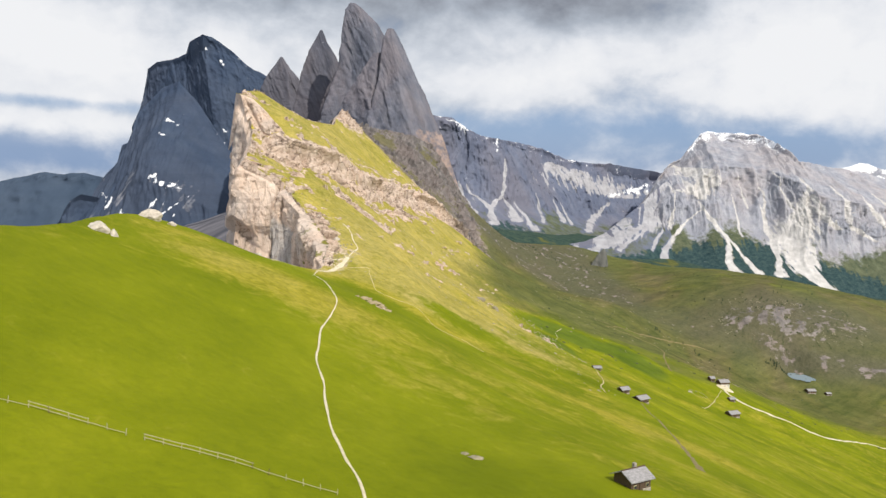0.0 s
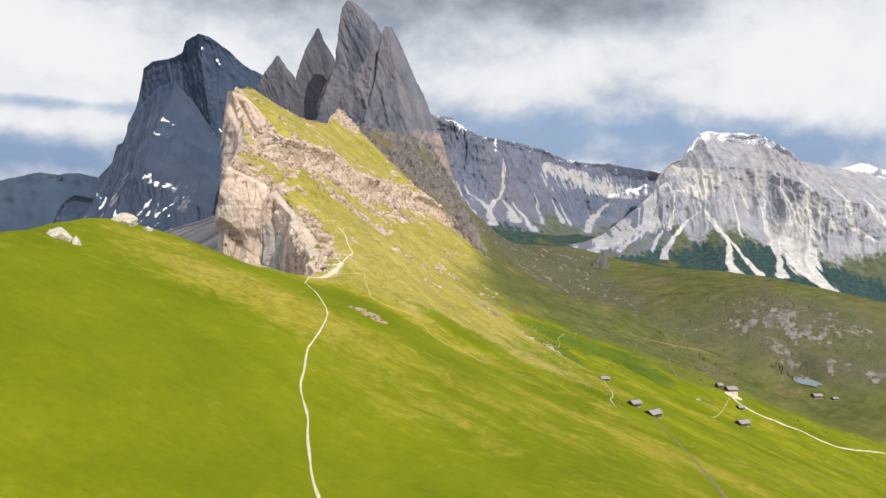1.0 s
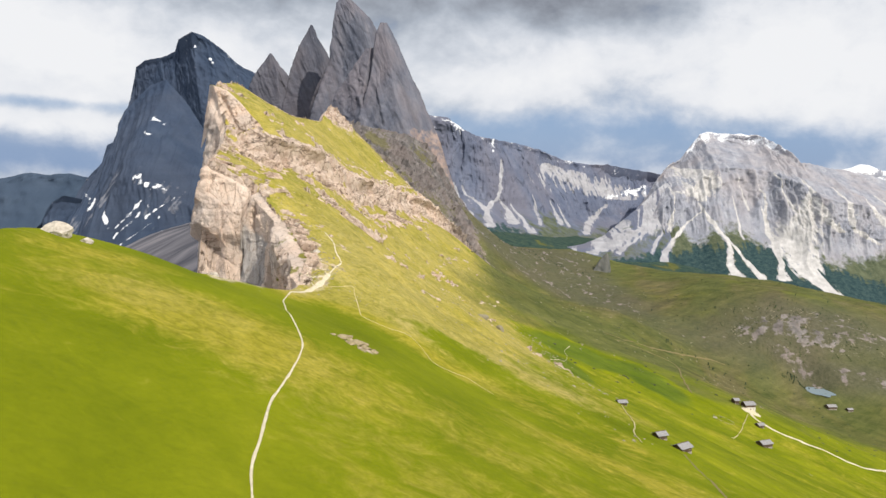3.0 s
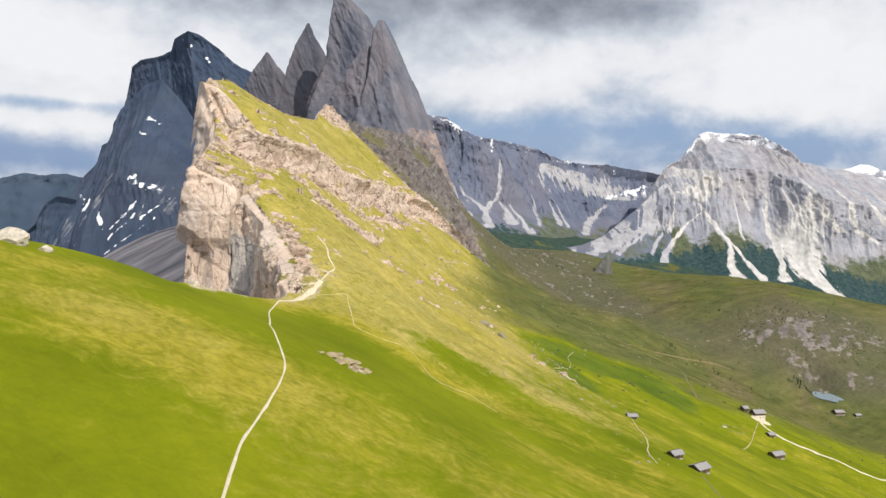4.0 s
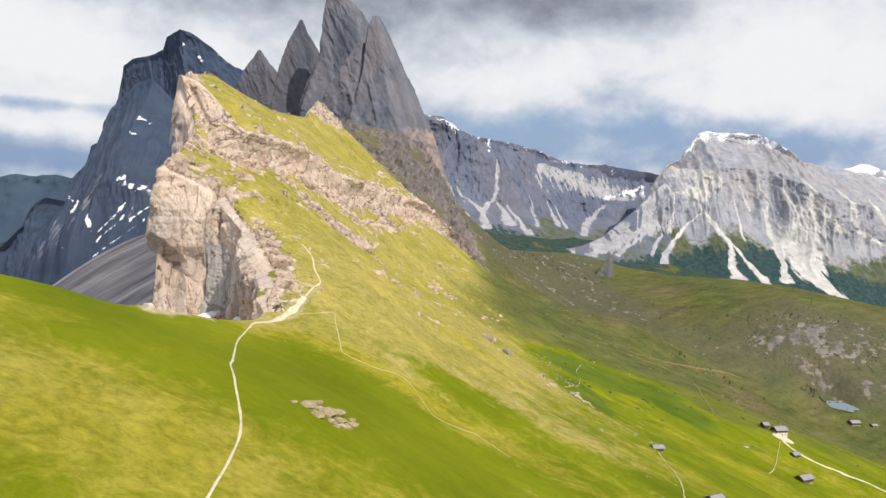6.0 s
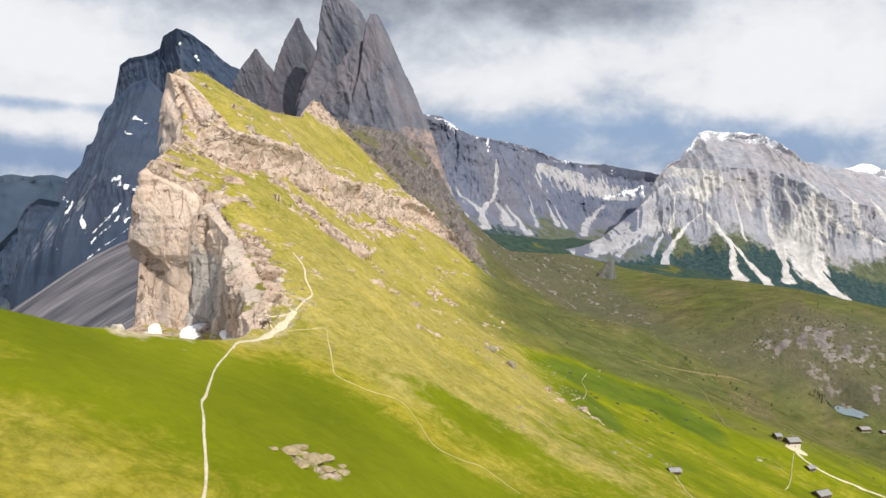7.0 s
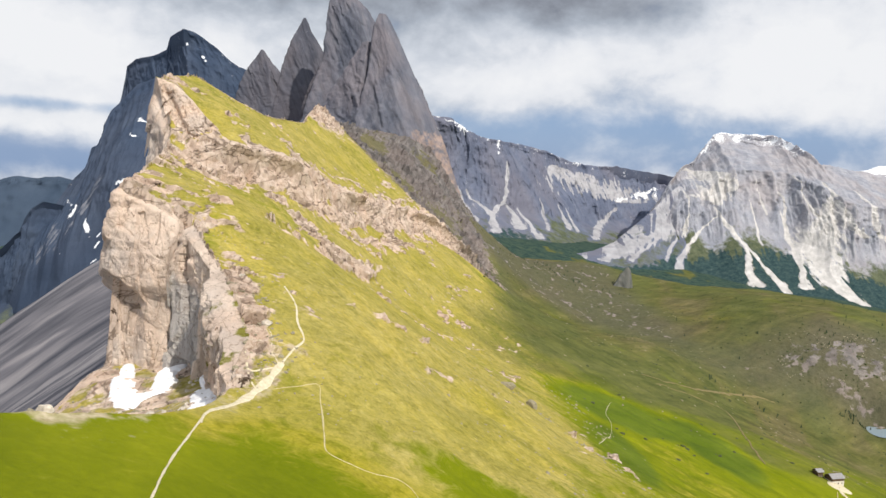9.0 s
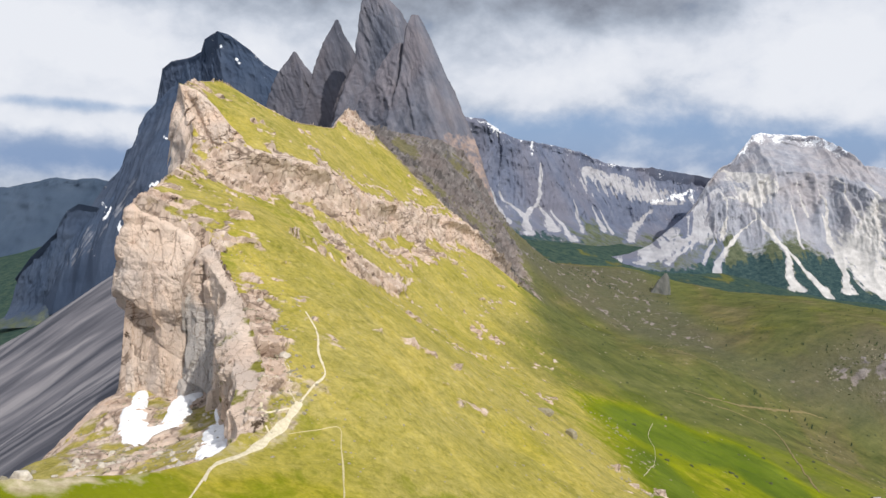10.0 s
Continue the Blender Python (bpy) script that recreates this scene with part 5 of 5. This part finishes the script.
trail("path_4", [(-46, 471), (-39, 476), (-33, 480), (-31, 471), (-27, 450), (-25, 439), (-18, 437), (-12, 437), (-3, 438), (3, 426), (8, 411), (16, 410), (23, 412), (33, 400)],
      [0.2, 0.22, 0.5, 0.45, 0.24, 0.2, 0.18, 0.16, 0.14, 0.12], "thin footpath slanting down across the pasture", seed=4, mat=TRACK)
trail("path_5", [(-48, 482), (-55, 478), (-58, 488), (-52, 492)], 0.5, "faint trodden loop at the foot of the rocks", seed=5)
trail("path_7", [(-50, 468), (-55, 476), (-57, 486), (-61, 496)], 0.45, "thin trodden line up to the rocks", seed=15)
trail("path_10", [(-46, 484), (-50, 490), (-52, 500), (-57, 508)], 0.4, "faint trodden line beside the spur", seed=16)
trail("path_6", [(114, 500), (112, 484), (107, 448), (100, 425), (99, 408)], 0.55, "pale track between the timber huts", seed=6, lift=0.25, mat=TRACK)
trail("path_9", [(300, 766), (285, 737), (266, 700), (245, 665)], 0.5, "thin pale path descending from the lodge terrace", seed=10, lift=0.4, mat=TRACK)
# earth of the two ditches, and the painted shade of a hollow
EARTH_AND_SHADE = plain_material("damp_earth_and_shade", (0.125, 0.100, 0.034), (0.215, 0.172, 0.070), 0.6, 0.95, bump_depth=0.1)
trail("ditch_1", [(120, 415), (118, 377), (115, 346), (108, 308), (100, 275), (92, 245)], [0.9, 1.4, 1.9, 2.4], "dark damp ditch running down the pasture", seed=11, lift=0.12, mat=EARTH_AND_SHADE)
trail("ditch_2", [(226, 961), (276, 984), (302, 971), (266, 847), (253, 779)], 1.6, "dark earthy ditch across the heath", seed=12, lift=0.4, mat=EARTH_AND_SHADE)
# no ditch: a dark strip laid on the ground as a hollow's shade
trail("hollow_shade", [(215, 973), (250, 998), (285, 1026), (345, 1090), (408, 1154), (436, 1166)], [1.0, 3.0, 4.0, 3.0], "dark strip standing for the shade in a hollow across the heath", seed=18, lift=0.3, mat=EARTH_AND_SHADE)
trail("path_11", [(146, 812), (134, 775), (130, 742), (117, 694), (98, 640)], 0.24, "thin pale stony rill winding through the lush grass", seed=17, lift=0.25)
trail("road_1", [(306, 776), (304, 757), (312, 742), (330, 735), (352, 727), (384, 721), (421, 749), (515, 839), (640, 900)], [3.2, 1.9, 1.7, 1.7, 1.7], "pale gravel service road running from the lodge", seed=7, lift=0.5)
trail("path_8", [(205, 1249), (190, 1220), (168, 1215), (150, 1235)], 3.0, "pale strip of bare stony track on the far slope", seed=9, lift=0.5)


def chalet(x, y, turn, length, width, wall, label, chimney=False, base=None, name="mountain_hut", foot=0.9):
    """A timber hut: stone footing, log walls, two shingled roof slopes, door, windows."""
    z = float(min(on_ground(x + dx, y + dy) for dx in (-3, 3) for dy in (-3, 3)))
    hut = new(name)
    hut.matrix_world = pose(x, y, z, 0, 0, turn)
    tagged(hut, label, "hut", "timber huts on the pasture")
    l, w = length / 2, width / 2
    wall = wall + 0.7
    pitch = w * 0.50
    bm = bmesh.new()
    box(bm, (-l, -w, -1.5), (l, w, foot), 0.05)
    part("stone_footing", bm, base or STONE, hut)
    bm = bmesh.new()
    prism(bm, [(-w + 0.1, foot), (w - 0.1, foot), (w - 0.1, wall), (0, wall + pitch * 0.98), (-w + 0.1, wall)], -l + 0.1, l - 0.1)
    bmesh.ops.rotate(bm, verts=bm.verts, cent=(0, 0, 0), matrix=Matrix.Rotation(-math.pi / 2, 3, "Z"))
    part("timber_wall", bm, WOOD, hut)
    over = 0.55
    for side in (-1, 1):
        bm = bmesh.new()
        ex, ez = side * (w + over), wall - over * pitch / w
        sec = [(0, wall + pitch + 0.02), (ex, ez + 0.02), (ex, ez + 0.24), (0, wall + pitch + 0.26)]
        prism(bm, sec, -l - over, l + over)
        bmesh.ops.rotate(bm, verts=bm.verts, cent=(0, 0, 0), matrix=Matrix.Rotation(-math.pi / 2, 3, "Z"))
        part("roof_slope", bm, SHINGLE, hut, "grey shingled roof slope")
    bm = bmesh.new()
    box(bm, (-l - over, -0.16, wall + pitch + 0.16), (l + over, 0.16, wall + pitch + 0.36), 0.04)
    part("ridge_board", bm, WOOD, hut)
    bm = bmesh.new()
    box(bm, (-0.5, -w - 0.06, 0.3), (0.5, -w + 0.12, 2.1), 0.02)
    part("door", bm, WOOD, hut)
    for k in (-0.6, 0.6):
        bm = bmesh.new()
        box(bm, (k * l - 0.4, -w - 0.04, 1.2), (k * l + 0.4, -w + 0.12, 2.0), 0.02)
        win = part("window", bm, FENCE_WOOD, hut)
        bm = bmesh.new()
        box(bm, (k * l - 0.32, -w - 0.07, 1.28), (k * l + 0.32, -w - 0.03, 1.92))
        part("pane", bm, GLASS, win)
    if chimney:
        bm = bmesh.new()
        box(bm, (l * 0.3 - 0.35, 0.2, wall), (l * 0.3 + 0.35, 0.9, wall + pitch + 1.1), 0.04)
        part("chimney", bm, STONE, hut)
    return hut


chalet(46.5, 163, 32, 6.0, 5.2, 2.3, "weathered timber hut with a pale grey roof and chimney", chimney=True)
chalet(116, 508, 12, 4.8, 3.8, 2.0, "small dark timber hut at the head of a track")
chalet(115.5, 436, 28, 5.4, 4.4, 2.1, "dark timber hay hut beside a similar one")
chalet(122.5, 425, 35, 7.4, 5.4, 2.4, "timber hay hut with a sunlit grey roof")
chalet(279, 683, 24, 10.5, 7.4, 2.9, "long timber hut with a grey roof below the lodge")
chalet(299, 738, 20, 6.0, 5.2, 2.6, "timber outbuilding beside the gravel road")
chalet(574, 1133, 12, 13.5, 9.0, 3.2, "low building with a pale grey roof near the tarn")
chalet(601, 1134, 12, 8.0, 6.0, 2.4, "small pale-roofed shed on the far pasture")
lodge = chalet(309, 788, 14, 10.5, 8.5, 4.6, "two-storey alpine lodge with pale walls and grey roof", chimney=True, base=RENDERED, name="alpine_lodge", foot=3.1)
chalet(299, 793, 14, 5.0, 6.0, 3.4, "annexe of the lodge with a grey shingled roof")


def terrace():
    """Pale gravel apron in front of the lodge."""
    n = 28
    a = np.linspace(0, 2 * math.pi, n, endpoint=False)
    rows = []
    for k in (0.05, 0.35, 0.65, 0.9, 1.0):
        r = k * (1 + 0.18 * value_noise(np.cos(a) * 1.7 + 5, np.sin(a) * 1.7, 0, 91))
        x, y = 308 + 8 * r * np.cos(a), 778 + 7 * r * np.sin(a)
        rows.append(np.stack([x, y, on_ground(x, y) + (0.55 if k < 1 else -0.1)], -1))
    return tagged(sheet("pavement", np.stack(rows)[::-1], PATH_DIRT, wrap=True), "pale gravel terrace before the lodge", "terrace", kind="structure")


terrace()


def tarn():
    px, py, pz = POND
    n = 48
    a = np.linspace(0, 2 * math.pi, n, endpoint=False)
    rows = []
    for k in (0.02, 0.4, 0.75, 1.0):
        r = k * (1 + 0.26 * value_noise(np.cos(a) * 1.9, np.sin(a) * 1.9 + 3, 0, 95))
        rows.append(np.stack([px + 20 * r * np.cos(a), py + 27 * r * np.sin(a), np.full(n, pz - 0.9)], -1))
    return tagged(sheet("water", np.stack(rows)[::-1], WATER, wrap=True), "small still tarn reflecting the bright sky", "pond", kind="structure")


tarn()


def boulder(name, x, y, size, seed, label, mat=None, sink=0.3, group="boulders", turn=0.0, parent=None):
    """A broken block of rock: cut by planes, roughened, sunk in the turf."""
    rng = random.Random(seed)
    bm = bmesh.new()
    bmesh.ops.create_icosphere(bm, subdivisions=4, radius=1.0)
    cuts = [(Vector((rng.uniform(-1, 1), rng.uniform(-1, 1), rng.uniform(-0.6, 1))).normalized(), rng.uniform(0.55, 0.85)) for k in range(11)]
    for v in bm.verts:
        p = v.co.copy()
        for nrm, lim in cuts:
            d = p.dot(nrm)
            if d > lim:
                p -= nrm * (d - lim)
        p *= 1 + 0.10 * noise.fractal(p * 2.2 + Vector((seed, 0, 0)), 1.0, 2.0, 4) + 0.05 * noise.noise(p * 7 + Vector((0, seed, 0)))
        v.co = Vector((p.x * size[0], p.y * size[1], p.z * size[2]))
    for f in bm.faces:
        f.smooth = False
    me = bpy.data.meshes.new(name)
    bm.to_mesh(me)
    bm.free()
    me.materials.append(mat or PALE_STONE)
    ob = new(name, me)
    ob.matrix_world = pose(x, y, float(on_ground(x, y)) + size[2] * (1 - 2 * sink) * 0.5, 0, 0, turn)
    return tagged(ob, label, "boulder", group)


boulder("boulder", -100, 247, (3.8, 3.0, 2.4), 3, "pale weathered boulder on the grassy crest")
boulder("boulder", -95.5, 248, (1.3, 1.6, 1.9), 5, "upright pale block beside a larger boulder")
boulder("boulder", -108, 315, (5.2, 3.6, 3.2), 7, "broad sunlit slab of pale rock on the crest")
boulder("boulder", -101, 320, (2.2, 2.0, 1.3), 9, "low pale rock half sunk in the crest turf")
boulder("boulder", -83, 400, (2.2, 2.0, 1.9), 11, "pale round boulder on stony ground")
boulder("boulder", 13, 163, (1.8, 1.2, 0.6), 13, "flat pale rock lying in the green pasture", mat=PEBBLE)
boulder("boulder", 11, 165, (1.0, 0.8, 0.45), 15, "small flat rock beside a larger one", mat=PEBBLE)
for k, (dx, dy, s) in enumerate(((0, 0, 2.6), (4.5, 1.5, 3.4), (8, -1.0, 2.4), (1.5, 5.0, 2.1), (3, -4.5, 2.3), (6.5, 6.5, 2.4), (10.5, 3.5, 1.9), (7.5, -5.5, 1.6), (10, 8, 1.3), (-2.5, -2.5, 1.2))):
    boulder("outcrop_rock", -24 + dx, 329 + dy, (s * 0.9, s * 0.85, s * 0.36), 21 + k, "reddish pale outcrop rock breaking through the pasture", mat=OUTCROP, group="outcrop in the pasture")
boulder("boulder", -55, 507, (2.2, 1.8, 1.6), 41, "pale block lying on the rubble above the saddle")
boulder("boulder", 48, 652, (5, 3, 3), 43, "rock rib standing out of the dry slope", mat=PEBBLE)
boulder("boulder", 59, 632, (4, 3, 3.2), 45, "grey rock knob at the foot of the slope", mat=PEBBLE)


def scatter(name, spots, label, mat, smin, smax, seed, category, tall=0.6):
    """Many small stones or tussocks as one mesh."""
    rng = random.Random(seed)
    bm = bmesh.new()
    bmesh.ops.create_icosphere(bm, subdivisions=1, radius=1.0)
    ball = [v.co.copy() for v in bm.verts]
    tris = [tuple(v.index for v in f.verts) for f in bm.faces]
    bm.free()
    verts, faces = [], []
    for x, y in spots:
        s = rng.uniform(smin, smax) * rng.uniform(0.6, 1.2)
        m = pose(x, y, float(on_ground(x, y)) - 0.1 * s, rng.uniform(-25, 25), rng.uniform(-25, 25), rng.uniform(0, 360)) @ Matrix.Diagonal((s, s * rng.uniform(0.6, 1), s * tall * rng.uniform(0.6, 1.3), 1))
        base = len(verts)
        verts += [m @ (p + Vector((rng.uniform(-1, 1), rng.uniform(-1, 1), rng.uniform(-1, 1))) * 0.22) for p in ball]
        faces += [(a + base, b + base, c + base) for a, b, c in tris]
    me = bpy.data.meshes.new(name)
    me.from_pydata(verts, [], faces)
    me.materials.append(mat)
    return tagged(new(name, me), label, category, "", "stuff")


def spots_along(line, spread, count, seed):
    rng = random.Random(seed)
    p = smooth_line(line, 1.0)
    out = []
    for k in range(count):
        q = p[rng.randrange(len(p))]
        out.append((q[0] + rng.gauss(0, spread), q[1] + rng.gauss(0, spread)))
    return out


def fringe(lines, low, high, count, seed):
    """Spots strewn downhill of the rock bands."""
    rng = random.Random(seed)
    out = []
    for k in range(count):
        line = rng.choice(lines)
        (ax, ay), (bx, by) = rng.choice(list(zip(line[:-1], line[1:])))
        u, away = rng.random(), low + (high - low) * rng.random() ** 1.8
        out.append((ax + (bx - ax) * u + away, ay + (by - ay) * u - 0.4 * away))
    return out


def in_field(boxes, count, seed):
    """Clumped spots inside stretches of plan."""
    rng = random.Random(seed)
    out = []
    while len(out) < count:
        x0, x1, y0, y1 = rng.choice(boxes)
        x, y = rng.uniform(x0, x1), rng.uniform(y0, y1)
        if noise.noise(Vector((x / 45, y / 45, seed))) + 0.6 * noise.noise(Vector((x / 14, y / 14, seed))) > rng.uniform(-0.2, 0.5):
            out.append((x, y))
    return out


scatter("rubble", spots_along([(46, 651), (60, 632), (90, 577), (120, 520)], 5, 110, 1) + spots_along([(103, 768), (112, 718), (106, 662)], 8, 80, 2) + spots_along([(20, 560), (60, 480), (95, 400)], 14, 40, 17),
        "scattered pale stones on the lower slope", PEBBLE, 0.35, 1.2, 3, "rubble")
scatter("cliff_blocks", in_field([(-120, -70, 430, 540), (-130, -85, 400, 470)], 170, 51), "angular fallen blocks on the rubble under the cliff", PALE_STONE, 0.7, 2.0, 52, "rubble", 0.8)
scatter("cliff_debris", spots_along([(-75, 480), (-100, 500), (-120, 540)], 14, 260, 4) + spots_along([(-50, 480), (-58, 505), (-72, 535)], 5, 200, 5) + spots_along([(-90, 405), (-105, 440)], 10, 60, 6),
        "fallen stones and rubble below the cliff", PEBBLE, 0.3, 1.2, 7, "rubble")


scatter("slope_stones", fringe(OUTCROPS[:3], 2, 50, 700, 31) + fringe([OUTCROPS[3]], 4, 34, 260, 32) + in_field([(-60, 60, 470, 700), (0, 110, 700, 1000)], 380, 33),
        "small pale stones strewn over the dry crag slope", PEBBLE, 0.2, 0.62, 34, "stones")
SHRUB = plain_material("dwarf_shrub_leaves", (0.030, 0.045, 0.014), (0.085, 0.095, 0.030), 1.5, 0.95, (1, 1, 1), 0.2)
scatter("dwarf_shrubs", in_field([(120, 700, 700, 1700), (250, 600, 1050, 1500), (60, 300, 1000, 1700)], 1500, 35) + in_field([(490, 720, 1215, 1330)], 260, 36),
        "low dark juniper shrubs dotted over the heath", SHRUB, 0.7, 2.2, 37, "shrubs")
scatter("heath_stones", in_field([(130, 420, 800, 1500)], 320, 38) + in_field([(480, 720, 1225, 1310)], 320, 39),
        "pale stones and blocks lying on the heath", PEBBLE, 0.4, 1.5, 40, "stones")


def snow_patch(lobes, seed, label):
    """Old snow lying on the rubble: thin, with a melted uneven rim."""
    xs, ys = [l[0] for l in lobes], [l[1] for l in lobes]
    rad = max(l[2] + l[3] for l in lobes)
    gx, gy = np.arange(min(xs) - rad, max(xs) + rad, 0.28), np.arange(min(ys) - rad, max(ys) + rad, 0.28)
    x, y = np.meshgrid(gx, gy)
    f = np.full(x.shape, -1.0)
    for cx, cy, a, b, turn in lobes:
        c, s = math.cos(radians(turn)), math.sin(radians(turn))
        u, w = (x - cx) * c + (y - cy) * s, -(x - cx) * s + (y - cy) * c
        f = np.maximum(f, 1 - np.hypot(u / a, w / b))
    f = f + 0.26 * fbm(x / 3.0, y / 6.0, 0, 5, seed, 0.6)
    rim = 4.0 * smooth(y, 462, 474) - 3.0
    f = f - 2.0 * (1 - smooth(-to_line(x, y, CREST_XY)[0] - rim, 0.0, 2.0))
    z = on_ground(x, y) + 0.25 + np.clip(f, -0.10, 0.2) * 2.5
    keep = f > -0.12
    idx = -np.ones(x.shape, int)
    idx[keep] = np.arange(keep.sum())
    quad = keep[:-1, :-1] & keep[:-1, 1:] & keep[1:, :-1] & keep[1:, 1:]
    j, i = np.nonzero(quad)
    faces = np.stack([idx[j, i], idx[j, i + 1], idx[j + 1, i + 1], idx[j + 1, i]], -1)
    me = bpy.data.meshes.new("snow_patch")
    me.from_pydata(np.stack([x[keep], y[keep], z[keep]], -1).tolist(), [], faces.tolist())
    me.polygons.foreach_set("use_smooth", np.ones(len(me.polygons), bool))
    me.materials.append(SNOW)
    return tagged(new("snow_patch", me), label, "snow", "old snow below the cliff")


snow_patch([(-123, 560, 14, 3.0, 110), (-118, 541, 16, 4.6, 111), (-112, 529, 9, 4.8, 120), (-106, 530, 9, 3.8, 25), (-101, 538, 8, 3.4, 75)], 11, "irregular old snow patch on rubble under the cliff")
snow_patch([(-104, 550, 18, 4.0, 100), (-103, 566, 10, 4.2, 95)], 12, "narrow tongue of old snow below the rock wall")
snow_patch([(-84, 538, 16, 2.6, 106), (-76, 508, 16, 5.2, 108), (-69, 478, 18, 4.8, 108)], 13, "long snow tongue running down to the path")


def fence(points, name, label, step=2.6, paired=None, seed=5):
    """Post-and-rail pasture fence; two rails where x lies in the paired stretches, elsewhere a single low one with gaps."""
    line = np.array(points, float)
    seg = np.concatenate([[0], np.cumsum(np.linalg.norm(np.diff(line, axis=0), axis=1))])
    at = np.arange(0, seg[-1] + 0.01, step)
    rng = random.Random(seed)
    feet = []
    for s in at:
        x, y = np.interp(s, seg, line[:, 0]), np.interp(s, seg, line[:, 1])
        feet.append(Vector((x, y, float(on_ground(x, y)))))
    top = new(name)
    top.matrix_world = Matrix.Translation(feet[0])
    tagged(top, label, "fence")
    for a in feet:
        bm = bmesh.new()
        bmesh.ops.create_cone(bm, cap_ends=True, segments=7, radius1=0.07, radius2=0.055, depth=1.3, matrix=Matrix.Translation((0, 0, 0.38)) @ pose(0, 0, 0, rng.uniform(-5, 5), rng.uniform(-5, 5), 0))
        p = part("post", bm, WOOD if rng.random() < 0.12 else FENCE_WOOD, top)
        p.location = a - feet[0]
    for a, b in zip(feet[:-1], feet[1:]):
        mid_x = (a.x + b.x) / 2
        both = paired is None or any(lo <= mid_x <= hi for lo, hi in paired)
        for h in (0.35, 0.9) if both else (0.35,):
            if not both and rng.random() < 0.09:
                continue
            bm = bmesh.new()
            d = b - a
            mid = (a + b) / 2 - feet[0] + Vector((0, 0, h + rng.uniform(-0.05, 0.05)))
            m = Matrix.Translation(mid) @ d.to_track_quat("X", "Z").to_matrix().to_4x4()
            thick = 0.11 if both else 0.08
            bmesh.ops.create_cube(bm, size=1.0, matrix=m @ Matrix.Diagonal((d.length + 0.3, 0.08, thick, 1)))
            part("rail", bm, FENCE_WOOD, top)
    return top


fence([(-72, 106), (-59, 110), (-54, 112), (-47, 113.5), (-40, 115), (-32, 117), (-25, 118), (-22, 117.5), (-11, 118)], "pasture_fence",
      "bleached wooden post-and-rail fence crossing the pasture, with gaps", paired=[(-54.5, -46.5), (-40.5, -25)])
fence([(262 + 9 * math.cos(k * math.pi / 8), 725 + 8 * math.sin(k * math.pi / 8)) for k in range(17)], "stock_pen",
      "small oval stock pen of weathered rails below the lodge", step=3.2, seed=8)
boulder("boulder", 254, 724, (2.2, 1.6, 1.2), 47, "pale block lying beside the stock pen")

tower("rock_pinnacle", [(-149, 380, 385), (-156, 375, 389), (-164, 369, 391), (-176, 362, 393), (-190, 355, 395), (-206, 348, 397)], 1690, 0.5, 61, "lone grey rock pinnacle standing on the far meadow", mat=LICHEN_ROCK, steps=50, around=50, rough=1.3, faces=5)


def conifers():
    """Small far spruces in loose groups, each a trunk and ragged tiers."""
    rng = random.Random(9)
    spots = []
    for cx, cy, sx, sy, n in ((560, 1290, 70, 25, 30), (480, 1480, 150, 60, 16), (290, 1640, 70, 40, 50), (220, 1600, 60, 60, 30), (640, 1330, 70, 40, 24), (355, 1112, 40, 8, 16), (700, 1500, 120, 80, 14), (200, 1720, 60, 50, 30), (543, 1180, 9, 4, 34)):
        spots += [(rng.gauss(cx, sx), rng.gauss(cy, sy)) for k in range(n)]
    verts, faces = [], []
    for x, y in spots:
        z, h = float(on_ground(x, y)), rng.uniform(2.0, 5.0)
        base = len(verts)
        for k in range(5):
            a = k * 2 * math.pi / 5
            verts.append((x + 0.15 * math.cos(a), y + 0.15 * math.sin(a), z - 0.3))
            verts.append((x + 0.10 * math.cos(a), y + 0.10 * math.sin(a), z + h * 0.4))
        faces += [(base + 2 * k, base + 2 * ((k + 1) % 5), base + 2 * ((k + 1) % 5) + 1, base + 2 * k + 1) for k in range(5)]
        for tier in range(4):
            r, z0, z1 = h * 0.24 * (1 - tier * 0.2), z + h * (0.12 + 0.2 * tier), z + h * (0.48 + 0.175 * tier)
            base = len(verts)
            verts.append((x + rng.uniform(-0.1, 0.1), y, z1))
            for k in range(9):
                a, q = k * 2 * math.pi / 9, r * rng.uniform(0.6, 1.2)
                verts.append((x + q * math.cos(a), y + q * math.sin(a), z0 + rng.uniform(-0.2, 0.2)))
            faces += [(base, base + 1 + k, base + 1 + (k + 1) % 9) for k in range(9)]
    me = bpy.data.meshes.new("conifers")
    me.from_pydata(verts, [], faces)
    me.materials.append(NEEDLES)
    return tagged(new("conifers", me), "scattered small dark spruces on the far heath", "trees", "", "stuff")


conifers()
